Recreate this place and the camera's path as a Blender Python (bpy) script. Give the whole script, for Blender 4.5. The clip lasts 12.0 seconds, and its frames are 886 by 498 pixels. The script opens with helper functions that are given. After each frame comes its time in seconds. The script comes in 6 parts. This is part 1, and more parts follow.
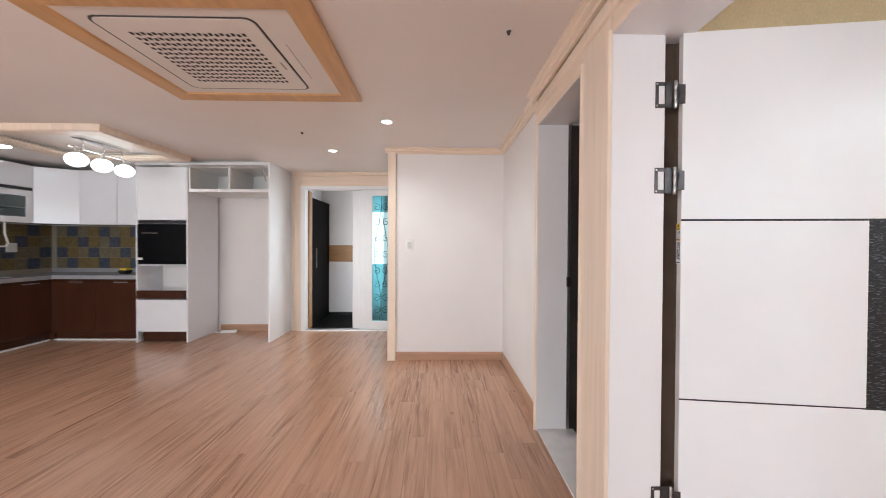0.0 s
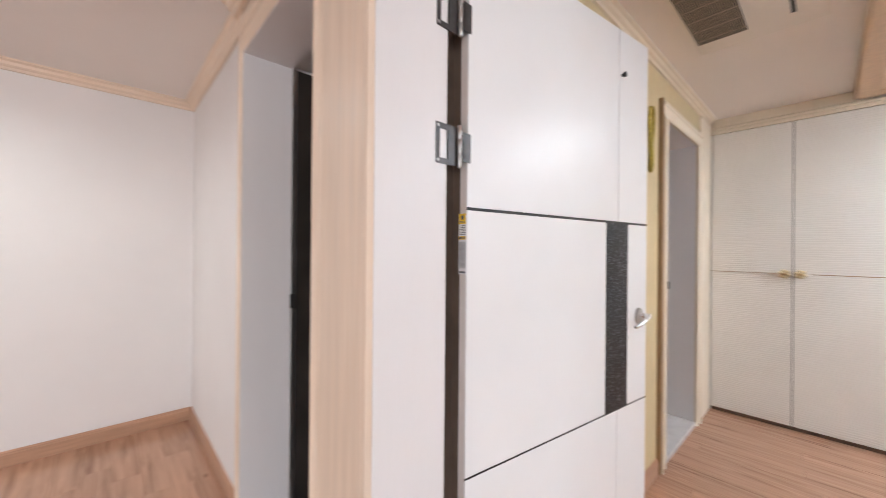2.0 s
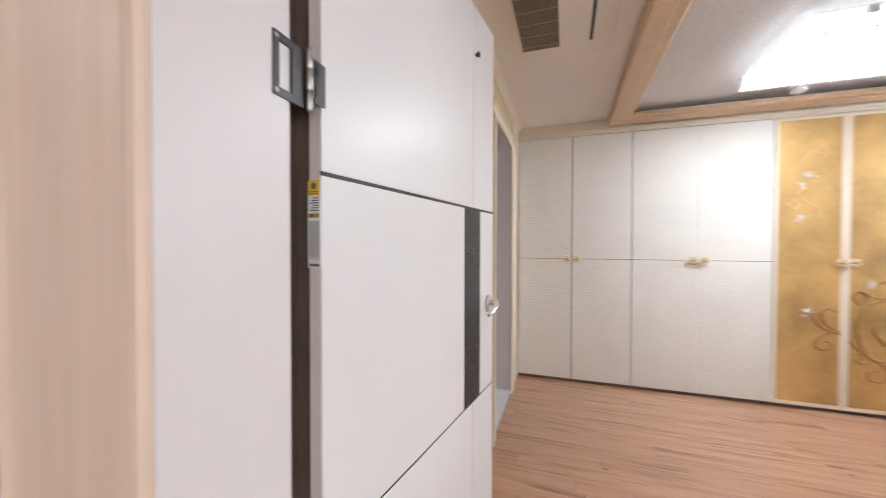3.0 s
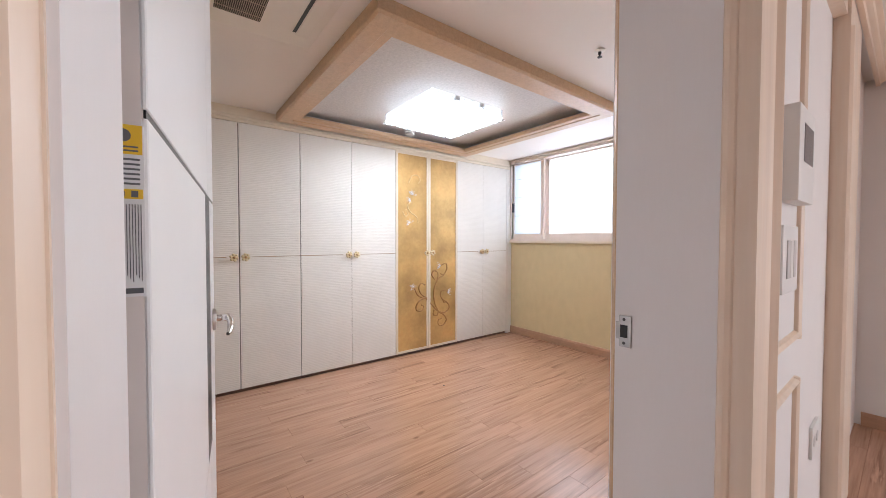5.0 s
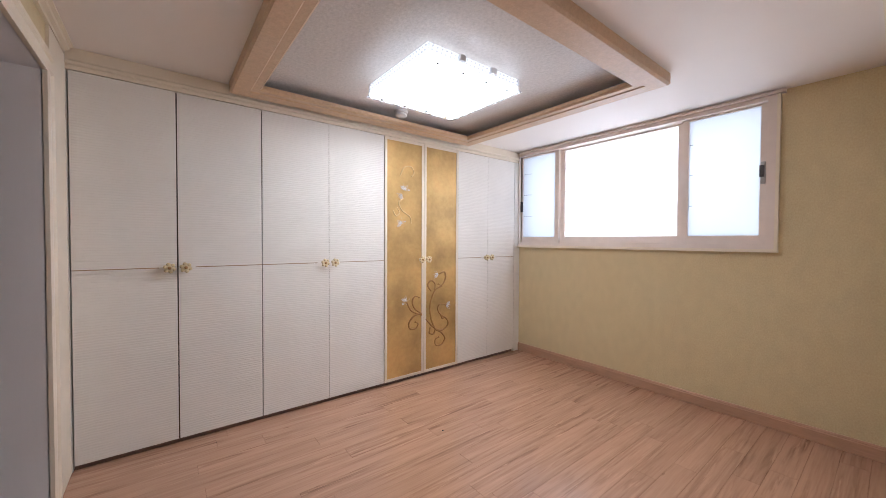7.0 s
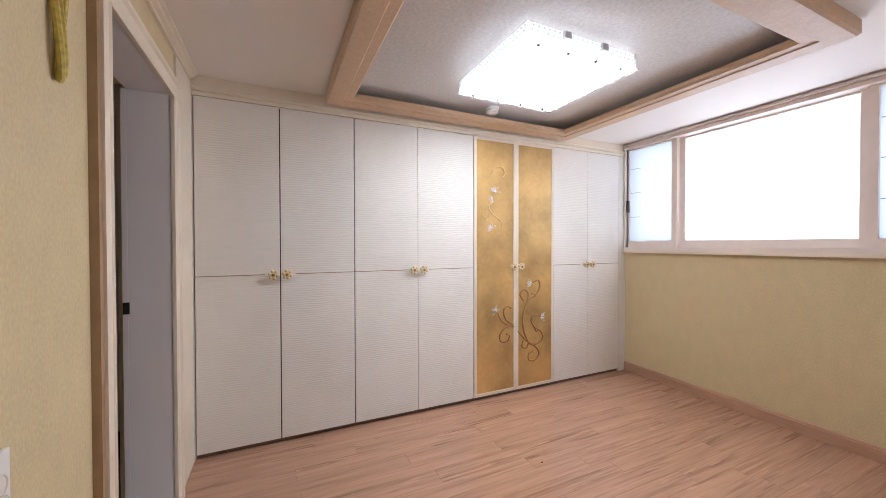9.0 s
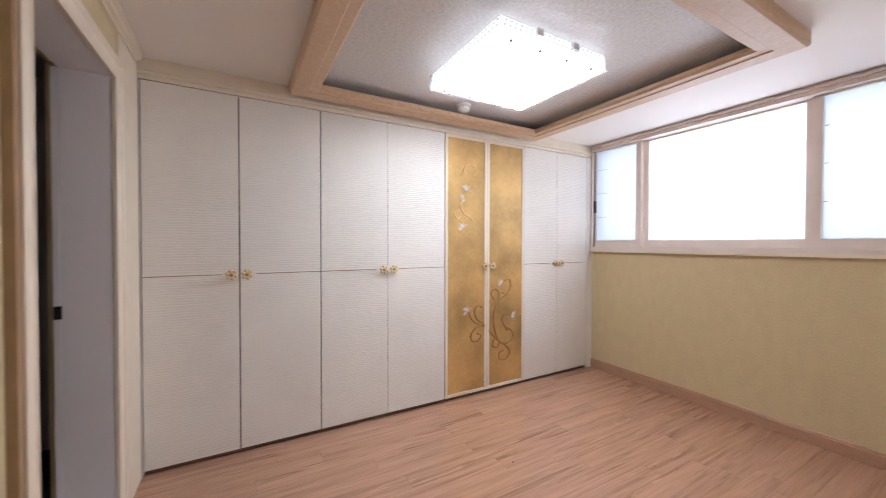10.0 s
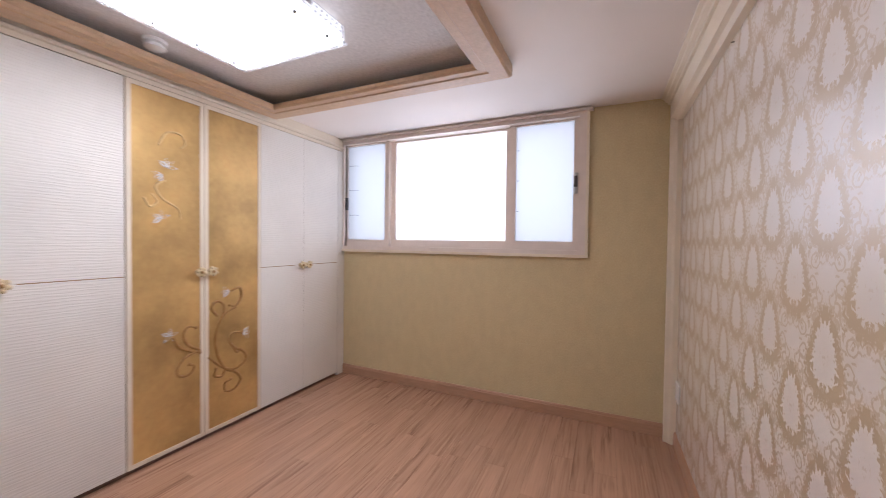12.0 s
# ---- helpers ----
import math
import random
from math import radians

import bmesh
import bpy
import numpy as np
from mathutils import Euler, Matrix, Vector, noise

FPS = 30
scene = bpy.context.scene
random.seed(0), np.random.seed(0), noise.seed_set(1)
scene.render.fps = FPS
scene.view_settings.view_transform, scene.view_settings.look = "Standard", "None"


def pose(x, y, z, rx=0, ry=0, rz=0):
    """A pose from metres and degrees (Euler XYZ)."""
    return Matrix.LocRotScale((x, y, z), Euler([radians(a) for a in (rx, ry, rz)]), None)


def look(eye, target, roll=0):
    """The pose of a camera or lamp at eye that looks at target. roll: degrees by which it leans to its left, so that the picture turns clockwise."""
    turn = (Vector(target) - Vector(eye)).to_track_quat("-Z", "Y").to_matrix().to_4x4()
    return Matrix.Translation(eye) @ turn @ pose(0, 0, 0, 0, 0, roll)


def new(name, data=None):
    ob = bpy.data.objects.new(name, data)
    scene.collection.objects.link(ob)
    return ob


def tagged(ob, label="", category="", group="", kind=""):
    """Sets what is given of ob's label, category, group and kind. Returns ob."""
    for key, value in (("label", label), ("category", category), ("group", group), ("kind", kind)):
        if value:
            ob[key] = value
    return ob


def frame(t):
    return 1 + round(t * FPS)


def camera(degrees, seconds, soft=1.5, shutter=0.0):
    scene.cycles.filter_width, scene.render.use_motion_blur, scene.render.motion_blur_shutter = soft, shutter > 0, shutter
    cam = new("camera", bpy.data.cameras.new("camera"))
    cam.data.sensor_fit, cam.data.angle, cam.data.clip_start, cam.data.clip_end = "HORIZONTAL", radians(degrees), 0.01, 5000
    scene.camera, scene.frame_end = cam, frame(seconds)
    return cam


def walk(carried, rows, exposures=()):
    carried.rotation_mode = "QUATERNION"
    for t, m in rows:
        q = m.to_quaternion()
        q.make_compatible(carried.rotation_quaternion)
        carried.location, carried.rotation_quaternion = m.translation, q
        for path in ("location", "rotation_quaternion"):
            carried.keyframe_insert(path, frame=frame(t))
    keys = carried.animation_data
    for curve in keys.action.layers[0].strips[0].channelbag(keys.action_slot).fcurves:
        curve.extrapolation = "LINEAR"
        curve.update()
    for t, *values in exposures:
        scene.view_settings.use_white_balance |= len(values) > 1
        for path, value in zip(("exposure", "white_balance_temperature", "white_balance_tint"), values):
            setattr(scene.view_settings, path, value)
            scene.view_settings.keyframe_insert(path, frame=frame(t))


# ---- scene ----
cam = camera(102.0, 12.0, soft=0.65, shutter=0.35)
PATH = [
    (0, (-0.095, -0.046, 1.263), (-0.061, 1.953, 1.241), 0.3),
    (0.5, (-0.07, 0.143, 1.254), (0.094, 2.136, 1.232), 0.3),
    (0.6, (-0.047, 0.179, 1.256), (0.12, 2.172, 1.237), 0.3),
    (1, (0.013, 0.353, 1.266), (0.219, 2.343, 1.252), 0.5),
    (1.5, (0.093, 0.511, 1.247), (0.755, 2.398, 1.249), 0.6),
    (2, (0.181, 0.703, 1.259), (1.544, 2.166, 1.261), 0.5),
    (2.5, (0.237, 0.8, 1.254), (1.902, 1.907, 1.239), -0.2),
    (3, (0.318, 0.924, 1.239), (2.21, 1.571, 1.209), 0.1),
    (3.5, (0.397, 1.085, 1.253), (2.387, 0.894, 1.21), 0.2),
    (3.7, (0.398, 1.154, 1.251), (2.343, 0.69, 1.211), 0.3),
    (5.3, (0.436, 1.326, 1.245), (2.009, 0.092, 1.196), 0.1),
    (5.5, (0.5, 1.251, 1.236), (2.075, 0.019, 1.192), 0.2),
    (6, (0.65, 1.08, 1.258), (2.224, -0.153, 1.216), 0.2),
    (6.5, (0.8, 0.982, 1.269), (2.372, -0.253, 1.225), 0.3),
    (8.3, (1.163, 0.914, 1.3), (2.835, -0.182, 1.27), -0.3),
    (8.5, (1.165, 0.9, 1.297), (2.897, -0.1, 1.269), -0.1),
    (9, (1.151, 0.891, 1.299), (2.966, 0.052, 1.273), -0.1),
    (9.5, (1.147, 0.874, 1.286), (2.965, 0.042, 1.265), 0.0),
    (10, (1.197, 0.866, 1.295), (2.938, -0.116, 1.265), 0.1),
    (10.5, (1.264, 0.827, 1.311), (2.765, -0.494, 1.273), 0.5),
    (11, (1.288, 0.806, 1.306), (2.55, -0.745, 1.271), 0.6),
    (11.5, (1.301, 0.731, 1.308), (2.373, -0.957, 1.275), 0.6),
    (12, (1.344, 0.489, 1.319), (2.169, -1.333, 1.278), 0.7),
]
walk(cam, [(t, look(eye, target, roll)) for t, eye, target, roll in PATH],
     [(0, 0.07, 5870, 1.5), (1.5, 0.06, 5870, 2), (2.0, 0.09, 5870, 2), (2.5, 0.0, 5880, 2), (3.0, -0.08, 5880, 2), (3.5, -0.24, 5900, 3.5), (5.5, -0.13, 5780, 4), (6.5, -0.50, 5830, 6.5), (9.0, -0.39, 5860, 6), (10.5, -0.48, 5860, 7), (12, -0.69, 5970, 12)])
LAMP_POWER, BEDROOM_DAY, LIVING_DAY, DOWNLIGHT = 21.5, 28.0, 152.0, 62.0

# ---- light ----
world = bpy.data.worlds.new("sky")
scene.world = world
world.use_nodes = True
wn = world.node_tree
sky = wn.nodes.new("ShaderNodeTexSky")
sky.sky_type = 'NISHITA'
sky.sun_disc = False
sky.sun_elevation = radians(48)
sky.sun_rotation = radians(200)
wn.links.new(sky.outputs[0], wn.nodes["Background"].inputs[0])
wn.nodes["Background"].inputs[1].default_value = 0.12


def area_light(name, place, target, w, h, watts, colour=(1, 1, 1)):
    data = bpy.data.lights.new(name, 'AREA')
    data.shape, data.size, data.size_y, data.energy, data.color = 'RECTANGLE', w, h, watts, colour
    ob = new(name, data)
    ob.matrix_world = look(place, target)
    return ob


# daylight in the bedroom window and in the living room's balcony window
area_light("bedroom_daylight", (2.58, -2.60, 1.76), (2.58, 0, 1.70), 2.1, 0.95, BEDROOM_DAY, (0.97, 0.95, 1.0))
area_light("balcony_daylight", (-3.4, -2.48, 1.2), (-3.4, 3.0, 1.0), 3.6, 1.95, LIVING_DAY, (1.0, 0.955, 0.97))
# added light from an assumed foyer opening; backlights the entrance glass and hall
area_light("assumed_foyer_light", (-0.95, 6.62, 1.2), (-0.95, 5.0, 1.1), 0.8, 1.9, 22.0, (1.0, 0.96, 0.91))


# ---- materials ----
def material(name, base=(0.8, 0.8, 0.8), rough=0.5, metal=0.0, spec=0.5, vary=0.06, vary_scale=6.0, fine=0.0, fine_scale=300.0, bump=0.0, bump_scale=80.0, coat=0.0, stretch=(1, 1, 1)):
    """Principled surface whose colour varies at two scales, with a fine relief."""
    m = bpy.data.materials.new(name)
    m.use_nodes = True
    nt = m.node_tree
    p = nt.nodes["Principled BSDF"]
    p.inputs["Roughness"].default_value = rough
    p.inputs["Metallic"].default_value = metal
    p.inputs["Specular IOR Level"].default_value = spec
    p.inputs["Coat Weight"].default_value = coat
    geo = nt.nodes.new("ShaderNodeNewGeometry")
    sc = nt.nodes.new("ShaderNodeVectorMath")
    sc.operation = 'MULTIPLY'
    sc.inputs[1].default_value = stretch
    nt.links.new(geo.outputs["Position"], sc.inputs[0])
    n1 = nt.nodes.new("ShaderNodeTexNoise")
    n1.inputs["Scale"].default_value = vary_scale
    n1.inputs["Detail"].default_value = 5
    nt.links.new(sc.outputs[0], n1.inputs["Vector"])
    ramp = nt.nodes.new("ShaderNodeValToRGB")
    ramp.color_ramp.elements[0].position, ramp.color_ramp.elements[1].position = 0.3, 0.7
    ramp.color_ramp.elements[0].color = (*[c * (1 - vary) for c in base], 1)
    ramp.color_ramp.elements[1].color = (*[min(1, c * (1 + vary)) for c in base], 1)
    nt.links.new(n1.outputs["Fac"], ramp.inputs[0])
    last = ramp.outputs[0]
    n2 = nt.nodes.new("ShaderNodeTexNoise")
    n2.inputs["Scale"].default_value = fine_scale
    n2.inputs["Detail"].default_value = 3
    nt.links.new(sc.outputs[0], n2.inputs["Vector"])
    if fine:
        mix = nt.nodes.new("ShaderNodeMix")
        mix.data_type, mix.blend_type = 'RGBA', 'OVERLAY'
        mix.inputs[0].default_value = fine
        nt.links.new(last, mix.inputs[6])
        nt.links.new(n2.outputs["Fac"], mix.inputs[7])
        last = mix.outputs[2]
    nt.links.new(last, p.inputs["Base Color"])
    if bump:
        n3 = nt.nodes.new("ShaderNodeTexNoise")
        n3.inputs["Scale"].default_value = bump_scale
        n3.inputs["Detail"].default_value = 4
        nt.links.new(sc.outputs[0], n3.inputs["Vector"])
        b = nt.nodes.new("ShaderNodeBump")
        b.inputs["Strength"].default_value = bump
        b.inputs["Distance"].default_value = 0.002
        nt.links.new(n3.outputs["Fac"], b.inputs["Height"])
        nt.links.new(b.outputs[0], p.inputs["Normal"])
    return m


def emitter(name, colour, strength):
    m = bpy.data.materials.new(name)
    m.use_nodes = True
    p = m.node_tree.nodes["Principled BSDF"]
    p.inputs["Base Color"].default_value = (0.9, 0.9, 0.9, 1)
    p.inputs["Emission Color"].default_value = (*colour, 1)
    p.inputs["Emission Strength"].default_value = strength
    return m


def math_node(nt, op, a, b=None, c=None):
    n = nt.nodes.new("ShaderNodeMath")
    n.operation = op
    for i, v in enumerate((a, b, c)):
        if v is None:
            continue
        if isinstance(v, (int, float)):
            n.inputs[i].default_value = v
        else:
            nt.links.new(v, n.inputs[i])
    return n.outputs[0]


def laminate(name, dark, light, rough):
    """Wood-print laminate with grain along y; each plank takes its own shade and its own stretch of grain, streaks and knots."""
    m = bpy.data.materials.new(name)
    m.use_nodes = True
    nt = m.node_tree
    p = nt.nodes["Principled BSDF"]
    p.inputs["Specular IOR Level"].default_value = 0.5
    info, geo = nt.nodes.new("ShaderNodeObjectInfo"), nt.nodes.new("ShaderNodeNewGeometry")
    rnd = math_node(nt, 'FRACT', math_node(nt, 'ADD', info.outputs["Random"], geo.outputs["Random Per Island"]))
    shift = nt.nodes.new("ShaderNodeCombineXYZ")
    nt.links.new(math_node(nt, 'MULTIPLY', rnd, 37.0), shift.inputs[0])
    nt.links.new(math_node(nt, 'MULTIPLY', rnd, 91.0), shift.inputs[1])
    add = nt.nodes.new("ShaderNodeVectorMath")
    nt.links.new(geo.outputs["Position"], add.inputs[0])
    nt.links.new(shift.outputs[0], add.inputs[1])

    def grain(along, scale, detail, distortion):
        st = nt.nodes.new("ShaderNodeVectorMath")
        st.operation = 'MULTIPLY'
        st.inputs[1].default_value = (1.0, along, 1.0)
        nt.links.new(add.outputs[0], st.inputs[0])
        n = nt.nodes.new("ShaderNodeTexNoise")
        n.inputs["Scale"].default_value, n.inputs["Detail"].default_value, n.inputs["Distortion"].default_value = scale, detail, distortion
        nt.links.new(st.outputs[0], n.inputs["Vector"])
        return n.outputs["Fac"]

    def rise(v, lo, hi):
        n = nt.nodes.new("ShaderNodeMapRange")
        n.inputs["From Min"].default_value, n.inputs["From Max"].default_value = lo, hi
        nt.links.new(v, n.inputs["Value"])
        return n.outputs["Result"]

    broad, fine = grain(0.035, 27, 6, 1.0), grain(0.035, 120, 5, 0.0)
    mixv = math_node(nt, 'ADD', math_node(nt, 'MULTIPLY', broad, 0.6), math_node(nt, 'MULTIPLY', fine, 0.4))
    ramp = nt.nodes.new("ShaderNodeValToRGB")
    ramp.color_ramp.elements[0].position, ramp.color_ramp.elements[1].position = 0.30, 0.62
    ramp.color_ramp.elements[0].color, ramp.color_ramp.elements[1].color = (*[d * 0.5 + l * 0.5 for d, l in zip(dark, light)], 1), (*light, 1)
    mid = ramp.color_ramp.elements.new(0.45)
    mid.color = (*[d * 0.20 + l * 0.80 for d, l in zip(dark, light)], 1)
    nt.links.new(mixv, ramp.inputs[0])
    # dark heartwood streaks gathered in patches, and pale sapwood flecks beside them
    patch = rise(grain(0.15, 7.0, 3, 0.8), 0.44, 0.64)
    streak = math_node(nt, 'MULTIPLY', patch, rise(grain(0.042, 25, 6, 1.4), 0.44, 0.68))
    knot = nt.nodes.new("ShaderNodeTexVoronoi")
    knot.inputs["Scale"].default_value = 4.2
    kst = nt.nodes.new("ShaderNodeVectorMath")
    kst.operation = 'MULTIPLY'
    kst.inputs[1].default_value = (1.0, 0.55, 1.0)
    nt.links.new(add.outputs[0], kst.inputs[0])
    nt.links.new(kst.outputs[0], knot.inputs["Vector"])
    spot = rise(math_node(nt, 'ADD', knot.outputs["Distance"], math_node(nt, 'MULTIPLY', fine, 0.06)), 0.095, 0.05)
    stain = math_node(nt, 'MAXIMUM', math_node(nt, 'MULTIPLY', streak, 0.72), math_node(nt, 'MULTIPLY', spot, 0.6))
    mix = nt.nodes.new("ShaderNodeMix")
    mix.data_type = 'RGBA'
    mix.inputs[7].default_value = (*dark, 1)
    nt.links.new(stain, mix.inputs[0])
    nt.links.new(ramp.outputs[0], mix.inputs[6])
    fleck = nt.nodes.new("ShaderNodeMix")
    fleck.data_type = 'RGBA'
    fleck.inputs[7].default_value = (*[min(1, c * 1.22) for c in light], 1)
    nt.links.new(math_node(nt, 'MULTIPLY', patch, math_node(nt, 'MULTIPLY', rise(grain(0.07, 62, 4, 0.8), 0.56, 0.68), 0.7)), fleck.inputs[0])
    nt.links.new(mix.outputs[2], fleck.inputs[6])
    hsv = nt.nodes.new("ShaderNodeHueSaturation")
    nt.links.new(math_node(nt, 'ADD', math_node(nt, 'MULTIPLY', rnd, 0.10), 0.95), hsv.inputs["Value"])
    nt.links.new(fleck.outputs[2], hsv.inputs["Color"])
    nt.links.new(hsv.outputs[0], p.inputs["Base Color"])
    nt.links.new(math_node(nt, 'ADD', math_node(nt, 'MULTIPLY', fine, 0.14), rough), p.inputs["Roughness"])
    b = nt.nodes.new("ShaderNodeBump")
    b.inputs["Strength"].default_value, b.inputs["Distance"].default_value = 0.10, 0.001
    nt.links.new(fine, b.inputs["Height"])
    nt.links.new(b.outputs[0], p.inputs["Normal"])
    return m


def ribbed(name, base):
    """Cream-white film embossed with fine wavy lines, level across the door."""
    m = material(name, base, 0.68, spec=0.18, vary=0.03, vary_scale=3.0)
    nt = m.node_tree
    geo = nt.nodes.new("ShaderNodeNewGeometry")
    st = nt.nodes.new("ShaderNodeVectorMath")
    st.operation = 'MULTIPLY'
    st.inputs[1].default_value = (0, 0.16, 1)
    nt.links.new(geo.outputs["Position"], st.inputs[0])
    w = nt.nodes.new("ShaderNodeTexWave")
    w.bands_direction = 'Z'
    w.inputs["Scale"].default_value = 21.0
    w.inputs["Distortion"].default_value = 4.5
    w.inputs["Detail"].default_value = 3.0
    w.inputs["Detail Scale"].default_value = 3.0
    nt.links.new(st.outputs[0], w.inputs["Vector"])
    b = nt.nodes.new("ShaderNodeBump")
    b.inputs["Strength"].default_value, b.inputs["Distance"].default_value = 0.40, 0.0018
    nt.links.new(w.outputs["Fac"], b.inputs["Height"])
    nt.links.new(b.outputs[0], nt.nodes["Principled BSDF"].inputs["Normal"])
    return m


def damask(name):
    """Pearly wallpaper: pale flame-edged medallions in half-drop rows, each in a broad tan halo, with pale blossoms and curled scrollwork between."""
    m = bpy.data.materials.new(name)
    m.use_nodes = True
    nt = m.node_tree
    p = nt.nodes["Principled BSDF"]
    geo = nt.nodes.new("ShaderNodeNewGeometry")
    sep = nt.nodes.new("ShaderNodeSeparateXYZ")
    nt.links.new(geo.outputs["Position"], sep.inputs[0])
    pu, pv = 0.29, 0.33

    def calc(op, *args):
        return math_node(nt, op, *args)

    def rise(v, lo, hi):
        n = nt.nodes.new("ShaderNodeMapRange")
        n.interpolation_type = 'SMOOTHSTEP'
        n.inputs["From Min"].default_value, n.inputs["From Max"].default_value = lo, hi
        nt.links.new(v, n.inputs["Value"])
        return n.outputs["Result"]

    def oval(u, v, a, b):
        du, dv = calc('DIVIDE', u, a), calc('DIVIDE', v, b)
        return calc('SQRT', calc('ADD', calc('MULTIPLY', du, du), calc('MULTIPLY', dv, dv)))

    def cell(ou, ov):
        """Place within a medallion's cell in metres, mirrored left to right, and the oval distance from its middle."""
        u = calc('MULTIPLY', calc('ABSOLUTE', calc('SUBTRACT', calc('FRACT', calc('ADD', calc('DIVIDE', sep.outputs[1], pu), ou)), 0.5)), pu)
        v = calc('MULTIPLY', calc('SUBTRACT', calc('FRACT', calc('ADD', calc('DIVIDE', sep.outputs[2], pv), ov)), 0.5), pv)
        # narrow at the top, full at the foot
        return u, v, oval(calc('MULTIPLY', u, calc('ADD', 1.0, calc('MULTIPLY', v, 5.0))), v, 0.046, 0.072)

    A, B = cell(0.972, 0.72), cell(0.472, 0.22)
    first = calc('LESS_THAN', A[2], B[2])
    u, v, near = (calc('ADD', B[i], calc('MULTIPLY', first, calc('SUBTRACT', A[i], B[i]))) for i in range(3))
    place = nt.nodes.new("ShaderNodeCombineXYZ")
    nt.links.new(u, place.inputs[0])
    nt.links.new(v, place.inputs[1])

    def noise_of(scale, detail, distortion):
        n = nt.nodes.new("ShaderNodeTexNoise")
        n.inputs["Scale"].default_value, n.inputs["Detail"].default_value, n.inputs["Distortion"].default_value = scale, detail, distortion
        nt.links.new(place.outputs[0], n.inputs["Vector"])
        return calc('SUBTRACT', n.outputs["Fac"], 0.5)

    turn = calc('ARCTAN2', v, u)
    teeth = calc('PINGPONG', calc('MULTIPLY', turn, 3.7), 0.5)
    rough_edge = noise_of(85, 3, 0.8)
    inner = calc('ADD', near, calc('ADD', calc('MULTIPLY', teeth, 0.30), calc('MULTIPLY', rough_edge, 1.1)))
    outer = calc('ADD', near, calc('ADD', calc('MULTIPLY', teeth, -0.2), calc('MULTIPLY', noise_of(60, 3, 1.2), 1.2)))
    halo = calc('MULTIPLY', rise(inner, 0.98, 1.16), rise(outer, 1.66, 1.36))
    # pale blossoms above, below and beside the medallion
    blossom = calc('MINIMUM', oval(u, calc('SUBTRACT', calc('ABSOLUTE', v), pv / 2), 0.050, 0.052), oval(calc('SUBTRACT', u, pu / 2), v, 0.050, 0.052))
    blossom = calc('ADD', blossom, calc('MULTIPLY', rough_edge, 1.1))
    # curled leaves fill what is left
    vor = nt.nodes.new("ShaderNodeTexVoronoi")
    vor.inputs["Scale"].default_value = 26
    nt.links.new(place.outputs[0], vor.inputs["Vector"])
    curl = calc('SINE', calc('ADD', calc('MULTIPLY', vor.outputs["Distance"], 17.0), calc('MULTIPLY', noise_of(38, 2, 1.5), 6.0)))
    between = calc('MULTIPLY', rise(outer, 1.34, 1.6), rise(blossom, 0.55, 0.85))
    leaves = calc('MULTIPLY', between, calc('ADD', 0.14, calc('MULTIPLY', rise(curl, -0.1, 0.6), 0.58)))
    figure = calc('MULTIPLY', rise(near, 0.42, 0.28), calc('MULTIPLY', rise(noise_of(95, 2, 1.0), 0.02, 0.10), 0.30))
    tone = calc('MAXIMUM', calc('MAXIMUM', halo, figure), leaves)
    pale = calc('SUBTRACT', 1.0, tone)
    mix = nt.nodes.new("ShaderNodeMix")
    mix.data_type = 'RGBA'
    mix.inputs[6].default_value = (0.635, 0.50, 0.345, 1)
    mix.inputs[7].default_value = (0.84, 0.775, 0.72, 1)
    nt.links.new(pale, mix.inputs[0])
    nt.links.new(mix.outputs[2], p.inputs["Base Color"])
    wob = nt.nodes.new("ShaderNodeTexNoise")
    wob.inputs["Scale"].default_value, wob.inputs["Detail"].default_value = 45, 4
    nt.links.new(geo.outputs["Position"], wob.inputs["Vector"])
    nt.links.new(calc('MULTIPLY', tone, 0.25), p.inputs["Metallic"])
    nt.links.new(calc('ADD', 0.27, calc('MULTIPLY', wob.outputs["Fac"], 0.08)), p.inputs["Roughness"])
    p.inputs["Specular IOR Level"].default_value = 0.9
    p.inputs["Coat Weight"].default_value, p.inputs["Coat Roughness"].default_value = 0.9, 0.22
    b = nt.nodes.new("ShaderNodeBump")
    b.inputs["Strength"].default_value, b.inputs["Distance"].default_value = 0.10, 0.0008
    nt.links.new(pale, b.inputs["Height"])
    nt.links.new(b.outputs[0], p.inputs["Normal"])
    return m


def frosted(name, colour=(0.92, 0.95, 0.97)):
    m = bpy.data.materials.new(name)
    m.use_nodes = True
    nt = m.node_tree
    nt.nodes.remove(nt.nodes["Principled BSDF"])
    t, g, mix = nt.nodes.new("ShaderNodeBsdfTranslucent"), nt.nodes.new("ShaderNodeBsdfGlossy"), nt.nodes.new("ShaderNodeMixShader")
    t.inputs[0].default_value = (*colour, 1)
    g.inputs["Roughness"].default_value = 0.25
    mix.inputs[0].default_value = 0.05
    nt.links.new(t.outputs[0], mix.inputs[1])
    nt.links.new(g.outputs[0], mix.inputs[2])
    nt.links.new(mix.outputs[0], nt.nodes["Material Output"].inputs[0])
    return m


def clear(name, colour, rough=0.05):
    m = bpy.data.materials.new(name)
    m.use_nodes = True
    p = m.node_tree.nodes["Principled BSDF"]
    p.inputs["Base Color"].default_value = (*colour, 1)
    p.inputs["Roughness"].default_value = rough
    p.inputs["Transmission Weight"].default_value = 1.0
    p.inputs["IOR"].default_value = 1.35
    return m


